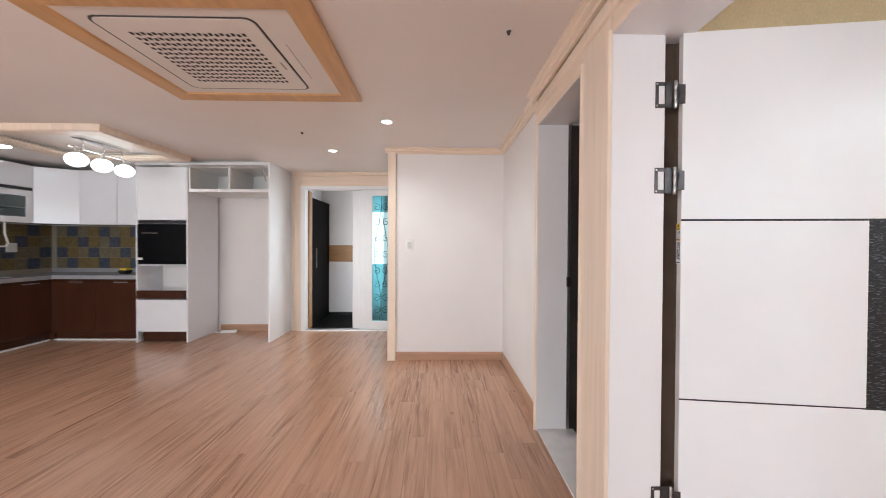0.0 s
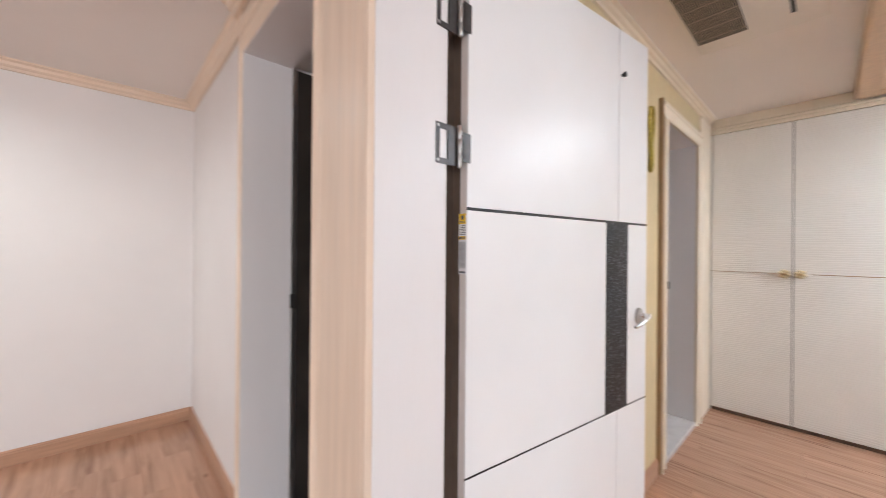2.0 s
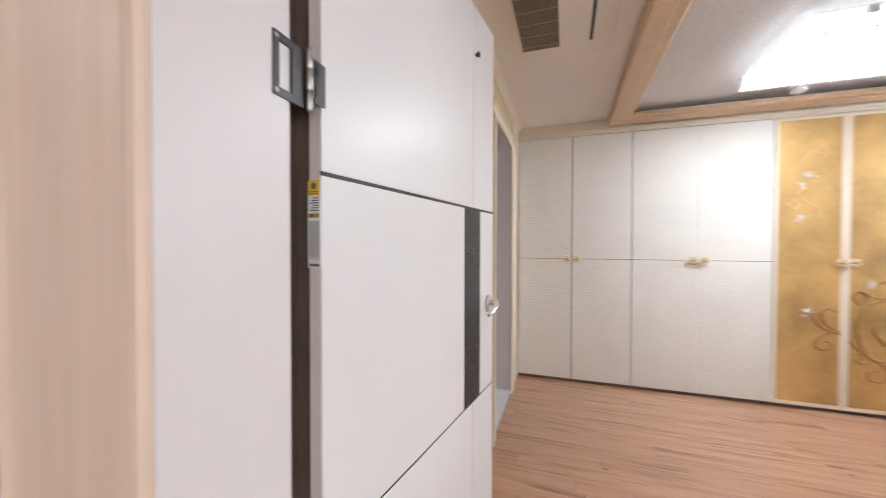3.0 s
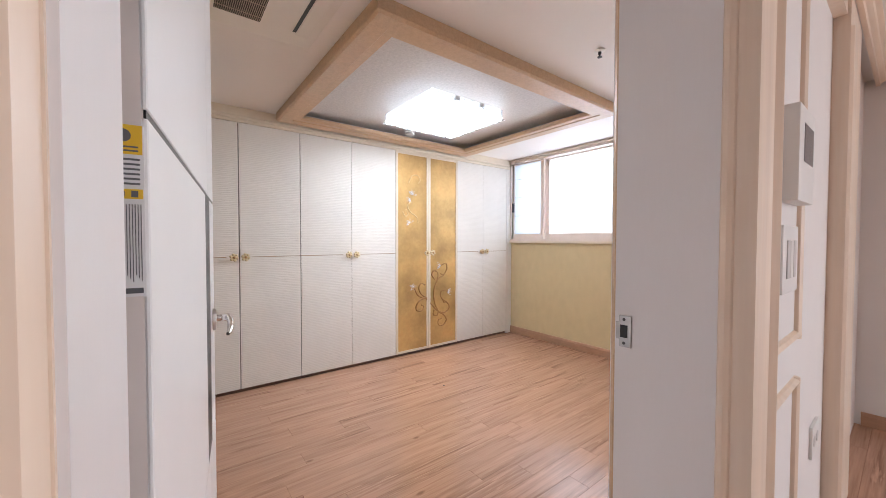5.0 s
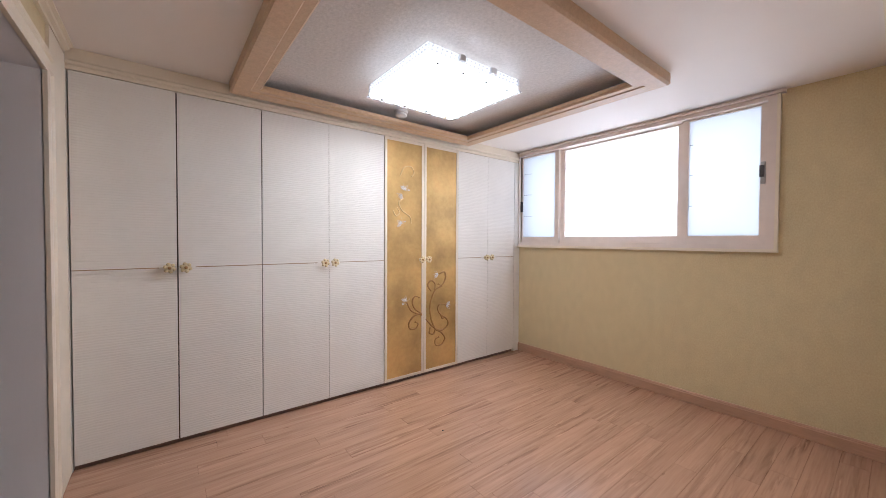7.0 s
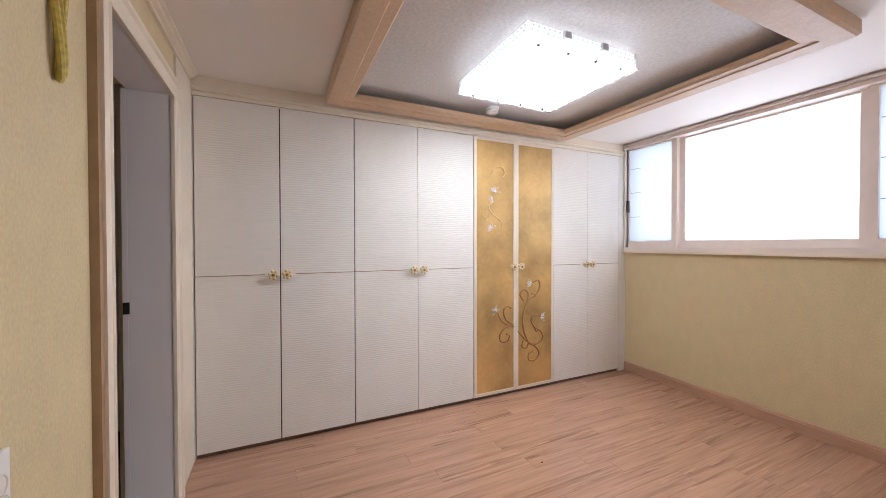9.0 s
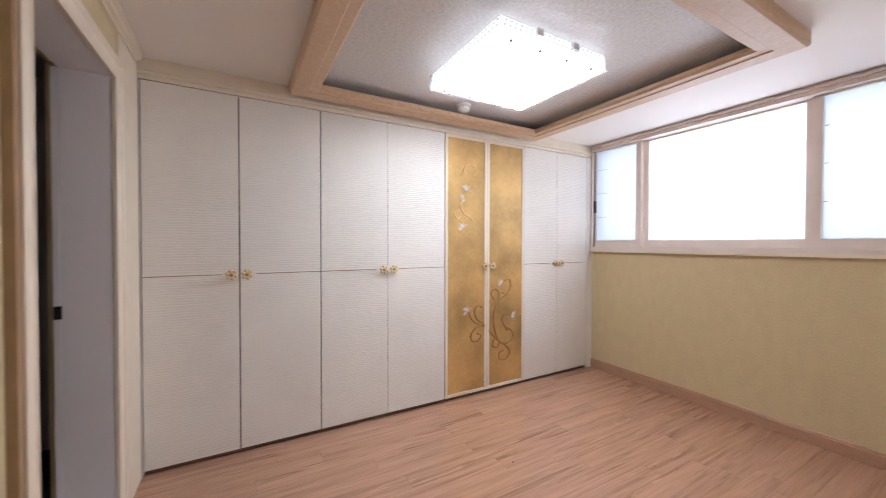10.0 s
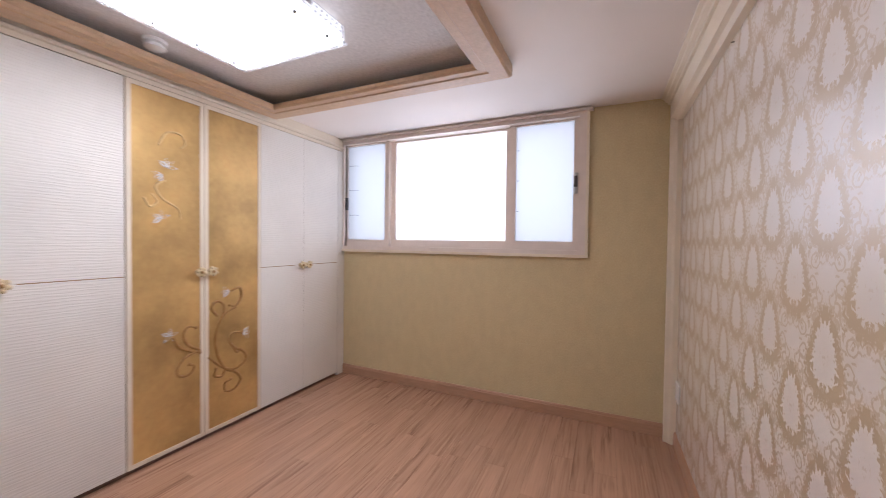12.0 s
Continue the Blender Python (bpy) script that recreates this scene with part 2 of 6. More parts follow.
def rippled(name):
    """Black inlay with short level silver ripples."""
    m = material(name, (0.02, 0.02, 0.023), 0.34, spec=0.3, bump=0.9, bump_scale=150, stretch=(0.4, 0.4, 1.6))
    nt = m.node_tree
    geo, st, n, ramp = (nt.nodes.new("ShaderNode" + k) for k in ("NewGeometry", "VectorMath", "TexNoise", "ValToRGB"))
    st.operation = 'MULTIPLY'
    st.inputs[1].default_value = (0.35, 0.35, 1.5)
    n.inputs["Scale"].default_value, n.inputs["Detail"].default_value, n.inputs["Distortion"].default_value = 135, 3, 0.8
    ramp.color_ramp.elements[0].position, ramp.color_ramp.elements[1].position = 0.54, 0.74
    ramp.color_ramp.elements[0].color, ramp.color_ramp.elements[1].color = (0.013, 0.013, 0.016, 1), (0.17, 0.175, 0.195, 1)
    nt.links.new(geo.outputs["Position"], st.inputs[0])
    nt.links.new(st.outputs[0], n.inputs["Vector"])
    nt.links.new(n.outputs["Fac"], ramp.inputs[0])
    nt.links.new(ramp.outputs[0], nt.nodes["Principled BSDF"].inputs["Base Color"])
    return m


def acrylic(name):
    """Clear cast acrylic of thin sheets: see-through, faintly milky, with a glossy skin."""
    m = bpy.data.materials.new(name)
    m.use_nodes = True
    nt = m.node_tree
    nt.nodes.remove(nt.nodes["Principled BSDF"])
    t, d, g = nt.nodes.new("ShaderNodeBsdfTransparent"), nt.nodes.new("ShaderNodeBsdfTranslucent"), nt.nodes.new("ShaderNodeBsdfGlossy")
    t.inputs[0].default_value, d.inputs[0].default_value = (0.96, 0.97, 0.98, 1), (0.9, 0.9, 0.93, 1)
    g.inputs["Roughness"].default_value = 0.08
    one, two = nt.nodes.new("ShaderNodeMixShader"), nt.nodes.new("ShaderNodeMixShader")
    one.inputs[0].default_value, two.inputs[0].default_value = 0.22, 0.10
    nt.links.new(t.outputs[0], one.inputs[1])
    nt.links.new(d.outputs[0], one.inputs[2])
    nt.links.new(one.outputs[0], two.inputs[1])
    nt.links.new(g.outputs[0], two.inputs[2])
    nt.links.new(two.outputs[0], nt.nodes["Material Output"].inputs[0])
    return m


FLOOR = laminate("laminate_oak", (0.178, 0.084, 0.050), (0.525, 0.306, 0.200), 0.12)
FLOOR_GAP = material("plank_joint", (0.24, 0.135, 0.088), 0.7)
WHITE_PAPER = material("white_wallpaper", (0.80, 0.765, 0.745), 0.62, vary=0.025, vary_scale=2.0, fine=0.05, fine_scale=260, bump=0.25, bump_scale=240)
OLIVE_PAPER = material("olive_wallpaper", (0.63, 0.518, 0.305), 0.55, vary=0.035, vary_scale=16.0, fine=0.25, fine_scale=150, bump=0.45, bump_scale=170, stretch=(1, 1, 0.55))
CEILING_PAPER = material("ceiling_paper", (0.83, 0.77, 0.725), 0.6, vary=0.02, vary_scale=1.5, fine=0.05, fine_scale=220, bump=0.25, bump_scale=200)
TRAY_PAPER = material("speckled_ceiling_paper", (0.64, 0.605, 0.585), 0.42, vary=0.10, vary_scale=55, fine=0.35, fine_scale=140, bump=0.8, bump_scale=110)
MAPLE = material("maple_wrap", (0.80, 0.66, 0.53), 0.38, vary=0.07, vary_scale=22, fine=0.12, fine_scale=90, bump=0.10, bump_scale=90, stretch=(1, 1, 0.06))
MAPLE_Y = material("maple_wrap_along_y", (0.80, 0.65, 0.51), 0.38, vary=0.07, vary_scale=22, fine=0.12, fine_scale=90, bump=0.10, bump_scale=90, stretch=(1, 0.06, 1))
MAPLE_X = material("maple_wrap_along_x", (0.80, 0.65, 0.51), 0.38, vary=0.07, vary_scale=22, fine=0.12, fine_scale=90, bump=0.10, bump_scale=90, stretch=(0.06, 1, 1))
AMBER_Y = material("amber_wood_along_y", (0.62, 0.37, 0.17), 0.4, vary=0.1, vary_scale=20, fine=0.1, fine_scale=80, stretch=(1, 0.06, 1))
TAN_BEAM = material("tan_beam_wrap", (0.60, 0.42, 0.27), 0.42, vary=0.06, vary_scale=30, fine=0.15, fine_scale=120, bump=0.35, bump_scale=150)
CREAM_TRIM = material("cream_trim", (0.78, 0.69, 0.555), 0.42, vary=0.03, vary_scale=8, fine=0.05, fine_scale=120, bump=0.06)
BROWN_EDGE = material("brown_edge", (0.36, 0.24, 0.135), 0.5, vary=0.1, vary_scale=14, fine=0.1)
BASE_PINK = material("rose_wood_baseboard", (0.46, 0.27, 0.172), 0.42, vary=0.08, vary_scale=18, fine=0.15, fine_scale=80, stretch=(0.15, 0.15, 1))
DOOR_WHITE = material("white_door_film", (0.83, 0.825, 0.83), 0.33, vary=0.015, vary_scale=4, fine=0.03, fine_scale=200, bump=0.05, bump_scale=120)
JAMB_WHITE = material("white_jamb_film", (0.80, 0.775, 0.775), 0.36, vary=0.02, vary_scale=5, fine=0.04, fine_scale=160, bump=0.06, bump_scale=120, stretch=(1, 1, 0.1))
EDGE_BEIGE = material("door_edge_band", (0.70, 0.635, 0.60), 0.45, vary=0.03)
BLACK = material("black_film", (0.012, 0.012, 0.013), 0.35, vary=0.2)
DARK_GLITTER = rippled("rippled_black_panel")
# near-black that carries the darkness of the unlit bathrooms in its colour
DARK_VOID = material("dark_room_black", (0.035, 0.028, 0.024), 0.3, vary=0.3, vary_scale=5)
CHROME = material("chrome", (0.80, 0.80, 0.80), 0.16, 1.0, vary=0.03)
STEEL = material("brushed_steel", (0.50, 0.49, 0.48), 0.34, 1.0, vary=0.08, vary_scale=40)
DARK_STEEL = material("dark_hinge_steel", (0.10, 0.095, 0.095), 0.4, 0.8, vary=0.15, vary_scale=60)
YELLOW_LABEL = material("yellow_label", (0.78, 0.50, 0.03), 0.45, vary=0.05)
PAPER_LABEL = material("paper_label", (0.74, 0.73, 0.74), 0.5, vary=0.03)
INK = material("grey_ink", (0.12, 0.12, 0.13), 0.6)
RIBBED = ribbed("ribbed_white_film", (0.79, 0.755, 0.705))
SEAM = material("seam_shadow_gap", (0.07, 0.052, 0.04), 0.8)
PLINTH = material("dark_plinth_film", (0.19, 0.12, 0.085), 0.5, vary=0.12, vary_scale=14)
# shade of the deep hinge-side gap, put into a dark brown
GAP_SHADE = material("hinge_gap_shade", (0.13, 0.09, 0.067), 0.7, vary=0.2)
GOLD = material("gold_leaf_panel", (0.590, 0.385, 0.150), 0.46, 0.45, vary=0.30, vary_scale=2.4, fine=0.16, fine_scale=30, bump=0.12, bump_scale=40)
GOLD_DARK = material("antique_gold_relief", (0.37, 0.205, 0.065), 0.45, 0.1, vary=0.15, vary_scale=30)
GOLD_PALE = material("pale_gold_relief", (0.72, 0.53, 0.25), 0.4, 0.2, vary=0.12, vary_scale=30)
CRYSTAL = material("crystal_petal", (0.84, 0.83, 0.83), 0.15, 0.1, vary=0.05, vary_scale=90)
KNOB_IVORY = material("ivory_gilt_knob", (0.68, 0.56, 0.34), 0.28, 0.15, vary=0.12, vary_scale=120)
SASH = material("window_sash_film", (0.76, 0.665, 0.60), 0.4, vary=0.04, vary_scale=10, fine=0.06, bump=0.05)
FROST = frosted("frosted_pane", (0.76, 0.765, 0.80))
FROST_DENSE = frosted("dense_frosted_pane", (0.50, 0.515, 0.55))
ACRYLIC = acrylic("clear_acrylic")
LAMP_GLOW = emitter("lamp_diffuser", (0.985, 0.965, 1.0), LAMP_POWER)
LAMP_SIDE = emitter("lamp_side_glow", (0.985, 0.965, 1.0), LAMP_POWER * 0.075)
PLASTIC = material("white_plastic", (0.80, 0.785, 0.765), 0.4, vary=0.02)
AC_WHITE = material("ac_plastic", (0.78, 0.72, 0.655), 0.42, vary=0.02)
GRILLE_DARK = material("grille_dark", (0.025, 0.02, 0.017), 0.6)
GRILLE_TAN = material("grille_tan", (0.42, 0.33, 0.25), 0.5)
BULB = emitter("bulb_glow", (1.0, 0.96, 0.9), 9.0)
GLOBE = emitter("globe_glow", (1.0, 0.98, 0.95), 5.0)
TUBE = emitter("tube_glow", (0.95, 0.98, 1.0), 14.0)
KITCHEN_WHITE = material("gloss_white_lacquer", (0.80, 0.80, 0.825), 0.14, vary=0.01)
KITCHEN_BROWN = material("gloss_brown_door", (0.058, 0.021, 0.011), 0.2, vary=0.12, vary_scale=8, stretch=(1, 1, 0.15))
COUNTER = material("grey_solid_counter", (0.33, 0.33, 0.35), 0.25, vary=0.06, fine=0.2, fine_scale=120)
# tile colours are darkened to include the shade under the wall cabinets
TILE_BLUE = material("blue_tile", (0.048, 0.058, 0.085), 0.4, vary=0.35, vary_scale=22)
TILE_OCHRE = material("ochre_tile", (0.15, 0.105, 0.04), 0.4, vary=0.25, vary_scale=22)
TILE_SAND = material("sand_tile", (0.15, 0.12, 0.075), 0.4, vary=0.22, vary_scale=22)
GROUT = material("grout", (0.28, 0.25, 0.20), 0.8)
BLACK_GLASS = material("black_oven_glass", (0.004, 0.004, 0.005), 0.22, spec=0.10, vary=0.1)
TEAL_DARK = clear("teal_glass", (0.08, 0.25, 0.28), 0.35)
CLEAR_GLASS = clear("clear_door_glass", (0.95, 0.98, 0.98), 0.3)
TEAL_LIGHT = clear("pale_ribbed_glass", (0.72, 0.93, 0.95), 0.5)
IRON = material("black_iron_scroll", (0.03, 0.035, 0.04), 0.5)
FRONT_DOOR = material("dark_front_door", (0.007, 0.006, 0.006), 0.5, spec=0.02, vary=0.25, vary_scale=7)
BAND_BROWN = material("brown_band", (0.36, 0.19, 0.075), 0.4, vary=0.15, vary_scale=14, stretch=(0.2, 1, 1))
RING_GOLD = material("olive_gold_cord", (0.50, 0.40, 0.09), 0.35, 0.3, vary=0.25, vary_scale=70)
SPONGE_YELLOW = material("yellow_plastic", (0.72, 0.52, 0.03), 0.4, vary=0.15)
SCREEN = material("grey_screen", (0.16, 0.17, 0.19), 0.15)
STONE_SILL = material("white_threshold_stone", (0.72, 0.69, 0.68), 0.25, vary=0.06, vary_scale=12)
DAMASK = damask("damask_wallpaper")


# ---- mesh helpers ----
def box(bm, x0, x1, y0, y1, z0, z1, slot=0):
    v = [bm.verts.new((x, y, z)) for z in (z0, z1) for y in (y0, y1) for x in (x0, x1)]
    made = []
    for q in ((0, 2, 3, 1), (4, 5, 7, 6), (0, 1, 5, 4), (2, 6, 7, 3), (1, 3, 7, 5), (0, 4, 6, 2)):
        f = bm.faces.new([v[i] for i in q])
        f.material_index = slot
        made.append(f)
    return made


def soften(bm, r, seg=2):
    bmesh.ops.bevel(bm, geom=bm.edges[:], offset=r, segments=seg, affect='EDGES', clamp_overlap=True, profile=0.6)


def cyl(bm, c, axis, r0, r1, length, n=20):
    """A closed cone or cylinder that starts at c and runs along axis."""
    a = Vector(axis).normalized()
    u = a.orthogonal().normalized()
    w = a.cross(u)
    rings = []
    for r, d in ((r0, 0), (r1, length)):
        rings.append([bm.verts.new(Vector(c) + a * d + (u * math.cos(2 * math.pi * i / n) + w * math.sin(2 * math.pi * i / n)) * r) for i in range(n)])
    for i in range(n):
        j = (i + 1) % n
        bm.faces.new((rings[0][i], rings[0][j], rings[1][j], rings[1][i]))
    bm.faces.new(rings[0][::-1])
    bm.faces.new(rings[1])


def lathe(bm, c, axis, prof, n=24):
    """A turned body: prof is (radius, distance along axis) from end to end."""
    a = Vector(axis).normalized()
    u = a.orthogonal().normalized()
    w = a.cross(u)
    rings = [[bm.verts.new(Vector(c) + a * d + (u * math.cos(2 * math.pi * i / n) + w * math.sin(2 * math.pi * i / n)) * max(r, 1e-4)) for i in range(n)] for r, d in prof]
    for p, q in zip(rings, rings[1:]):
        for i in range(n):
            j = (i + 1) % n
            bm.faces.new((p[i], p[j], q[j], q[i]))
    bm.faces.new(rings[0][::-1])
    bm.faces.new(rings[-1])


def extrude(bm, prof, axis, a0, a1, slot=0):
    """A moulding: the closed outline prof, in the two other axes in order, drawn along axis from a0 to a1."""
    def at(p, a):
        return {"x": (a, p[0], p[1]), "y": (p[0], a, p[1]), "z": (p[0], p[1], a)}[axis]
    r0, r1 = [bm.verts.new(at(p, a0)) for p in prof], [bm.verts.new(at(p, a1)) for p in prof]
    n = len(prof)
    fs = [bm.faces.new((r0[i], r0[(i + 1) % n], r1[(i + 1) % n], r1[i])) for i in range(n)] + [bm.faces.new(r0[::-1]), bm.faces.new(r1)]
    for f in fs:
        f.material_index = slot


def sweep(bm, pts, r, n=8, taper=None):
    """A round bar along the points."""
    rings = []
    pts = [Vector(p) for p in pts]
    for k, p in enumerate(pts):
        d = (pts[min(k + 1, len(pts) - 1)] - pts[max(k - 1, 0)]).normalized()
        u = d.cross(Vector((0.31, 0.17, 0.93))).normalized()
        w = d.cross(u)
        rr = r * (taper[k] if taper else 1)
        rings.append([bm.verts.new(p + (u * math.cos(2 * math.pi * i / n) + w * math.sin(2 * math.pi * i / n)) * rr) for i in range(n)])
    for a, b in zip(rings, rings[1:]):
        for i in range(n):
            j = (i + 1) % n
            bm.faces.new((a[i], a[j], b[j], b[i]))
    bm.faces.new(rings[0][::-1])
    bm.faces.new(rings[-1])


def mesh_of(name, bm, mats, smooth=False):
    bmesh.ops.recalc_face_normals(bm, faces=bm.faces[:])
    me = bpy.data.meshes.new(name)
    bm.to_mesh(me)
    bm.free()
    for m in (mats if isinstance(mats, (list, tuple)) else [mats]):
        me.materials.append(m)
    if smooth:
        for p in me.polygons:
            p.use_smooth = True
        me.set_sharp_from_angle(angle=radians(40))
    return me


def part(name, bm, mats, parent, label="", smooth=False, at=None):
    """One mesh under a thing or a part. The mesh is drawn in the parent's own space."""
    ob = new(name, mesh_of(name, bm, mats, smooth))
    if parent is not None:
        ob.parent = parent
    if at is not None:
        ob.matrix_basis = at
    return tagged(ob, label)


def thing(name, at, label, category, group="", kind=""):
    ob = new(name)
    ob.empty_display_size = 0.1
    ob.matrix_basis = at if isinstance(at, Matrix) else Matrix.Translation(at)
    return tagged(ob, label, category, group, kind)


def setting(name, bm, mats, label, category="", smooth=False):
    return tagged(new(name, mesh_of(name, bm, mats, smooth)), label, category or name.split("_")[0], kind="structure")


def wall_run(bm, axis, a0, a1, lo, hi, z0, z1, openings, slot=0):
    """A wall along axis from a0 to a1, between lo and hi across, with openings (from, to, sill, head)."""
    cuts = sorted(openings)
    def put(s, e, zb, zt):
        if e - s > 1e-4 and zt - zb > 1e-4:
            if axis == "x":
                box(bm, s, e, lo, hi, zb, zt, slot)
            else:
                box(bm, lo, hi, s, e, zb, zt, slot)
    p = a0
    for s, e, sill, head in cuts:
        put(p, s, z0, z1)
        put(s, e, z0, sill)
        put(s, e, head, z1)
        p = e
    put(p, a1, z0, z1)


# ---- the plan ----
CEIL = 2.31
LX, BX = 0.635, 0.902            # living face and bedroom face of the wall between
NEAR, FAR, HEAD = 0.412, 1.352, 2.09     # bedroom doorway
BATH0, BATH1, BATHH = 1.65, 2.379, 2.078  # bathroom doorway
WINY = -2.36                     # bedroom window wall
ENSY = 1.36                      # wall with the ensuite doorway
WX = 3.715                       # wardrobe front

# walls
bm = bmesh.new()
wall_run(bm, "y", -2.39, 3.888, LX, BX, 0, CEIL, [(NEAR - 0.02, FAR + 0.078, 0, HEAD + 0.02), (BATH0 - 0.02, BATH1 + 0.02, 0, BATHH + 0.02)])
for f in bm.faces:
    if f.calc_center_median().x > BX - 1e-3:
        f.material_index = 1
setting("wall_living_bedroom", bm, [WHITE_PAPER, DAMASK], "white papered wall, patterned damask paper on the bedroom side", "wall")

bm = bmesh.new()
wall_run(bm, "x", BX, 4.35, WINY - 0.22, WINY, 0, CEIL, [(1.48, 3.70, 1.22, 2.28)])
setting("wall_window_side", bm, OLIVE_PAPER, "olive yellow papered wall under the bedroom window", "wall")
bm = bmesh.new()
wall_run(bm, "x", BX, 4.35, ENSY, ENSY + 0.21, 0, CEIL, [(2.535, 3.315, 0, 2.05)])
setting("wall_ensuite_side", bm, OLIVE_PAPER, "olive yellow papered wall with the ensuite doorway", "wall")
bm = bmesh.new()
box(bm, 4.35, 4.50, WINY - 0.22, 3.2, 0, CEIL)
setting("wall_behind_wardrobe", bm, WHITE_PAPER, "plain wall behind the built-in wardrobes", "wall")
bm = bmesh.new()
wall_run(bm, "x", -5.80, LX, -2.55, -2.39, 0, CEIL, [(-5.3, -1.5, 0.12, 2.18)])
setting("wall_balcony_side", bm, WHITE_PAPER, "beige papered living room wall with balcony window", "wall")
bm = bmesh.new()
box(bm, -5.80, -5.66, -2.39, 5.36, 0, CEIL)
setting("wall_west", bm, WHITE_PAPER, "white papered kitchen and living room wall", "wall")
bm = bmesh.new()
box(bm, -5.66, -2.20, 5.24, 5.36, 0, CEIL)
setting("wall_kitchen_back", bm, WHITE_PAPER, "white wall behind kitchen units and fridge niche", "wall")
bm = bmesh.new()
box(bm, -0.54, BX, 3.888, 4.02, 0, CEIL)
box(bm, -0.54, -0.42, 4.02, 5.36, 0, CEIL)
setting("wall_nook", bm, WHITE_PAPER, "white papered wall of the nook beside the hall", "wall")
bm = bmesh.new()
wall_run(bm, "x", -2.20, -0.54, 5.24, 5.34, 0, CEIL, [(-2.075, -0.56, 0, 2.11)])
setting("wall_entrance", bm, MAPLE_X, "maple-clad wall above the entrance sliding doors", "wall")

# entrance foyer behind the sliding doors
bm = bmesh.new()
box(bm, -2.30, -2.16, 5.36, 6.55, 0, CEIL)
# the opening in this wall is assumed, to let the added light in
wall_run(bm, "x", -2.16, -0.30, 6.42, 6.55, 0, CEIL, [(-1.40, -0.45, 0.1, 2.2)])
box(bm, -0.42, -0.30, 5.36, 6.42, 0, CEIL)
setting("wall_foyer", bm, JAMB_WHITE, "pale entrance foyer walls", "wall")
# bathroom and ensuite, unlit; their darkness is put into the near-black colour
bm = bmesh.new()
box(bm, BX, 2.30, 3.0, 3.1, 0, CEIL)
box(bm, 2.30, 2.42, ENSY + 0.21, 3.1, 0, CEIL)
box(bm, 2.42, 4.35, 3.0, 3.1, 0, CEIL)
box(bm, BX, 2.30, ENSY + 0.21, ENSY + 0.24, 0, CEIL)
setting("wall_bathrooms", bm, DARK_VOID, "bathroom walls coloured near-black to stand for the unlit room", "wall")

# floor bed
bm = bmesh.new()
box(bm, -5.80, 4.50, -2.58, 5.36, -0.12, -0.009)
floor = setting("floor", bm, FLOOR_GAP, "warm oak laminate plank floor with long grain", "floor")
bm = bmesh.new()
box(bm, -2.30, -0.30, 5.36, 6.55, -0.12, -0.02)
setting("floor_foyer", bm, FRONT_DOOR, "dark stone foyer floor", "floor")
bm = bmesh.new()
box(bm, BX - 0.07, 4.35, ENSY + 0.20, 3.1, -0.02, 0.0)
setting("floor_bathrooms", bm, DARK_VOID, "bathroom floor coloured near-black to stand for the unlit room", "floor")

# ceilings; the bedroom and the kitchen each have a hole for a tray
def ring(bm, x0, x1, y0, y1, hx0, hx1, hy0, hy1, z0, z1):
    box(bm, x0, hx0, y0, y1, z0, z1)
    box(bm, hx1, x1, y0, y1, z0, z1)
    box(bm, hx0, hx1, y0, hy0, z0, z1)
    box(bm, hx0, hx1, hy1, y1, z0, z1)


TRAYZ = CEIL + 0.018
TX0, TX1, TY0, TY1 = 1.838, 3.676, -1.511, 0.594
bm = bmesh.new()
ring(bm, LX + 0.1, 4.50, WINY - 0.22, 3.1, TX0 + 0.04, TX1 - 0.03, TY0 + 0.04, TY1 - 0.04, CEIL, CEIL + 0.05)
setting("ceiling_bedroom", bm, CEILING_PAPER, "warm white papered bedroom ceiling", "ceiling")
bm = bmesh.new()
box(bm, TX0 + 0.042, TX1 - 0.032, TY0 + 0.042, TY1 - 0.042, TRAYZ, CEIL + 0.10)
setting("ceiling_tray", bm, TRAY_PAPER, "grey speckled ceiling paper inside the tray", "ceiling")
KX0, KX1, KY0, KY1 = -4.45, -3.06, 3.16, 4.34
bm = bmesh.new()
ring(bm, -5.80, LX + 0.1, -2.55, 5.36, KX0 + 0.1, KX1 - 0.1, KY0 + 0.1, KY1 - 0.1, CEIL, CEIL + 0.12)
box(bm, KX0 + 0.102, KX1 - 0.102, KY0 + 0.102, KY1 - 0.102, CEIL + 0.014, CEIL + 0.12)
setting("ceiling_living", bm, CEILING_PAPER, "warm white papered living room ceiling", "ceiling")
# foyer ceiling takes the same near-black as the bathrooms
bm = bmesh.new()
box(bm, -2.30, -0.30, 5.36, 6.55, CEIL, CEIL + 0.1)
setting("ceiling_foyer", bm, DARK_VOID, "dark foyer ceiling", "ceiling")


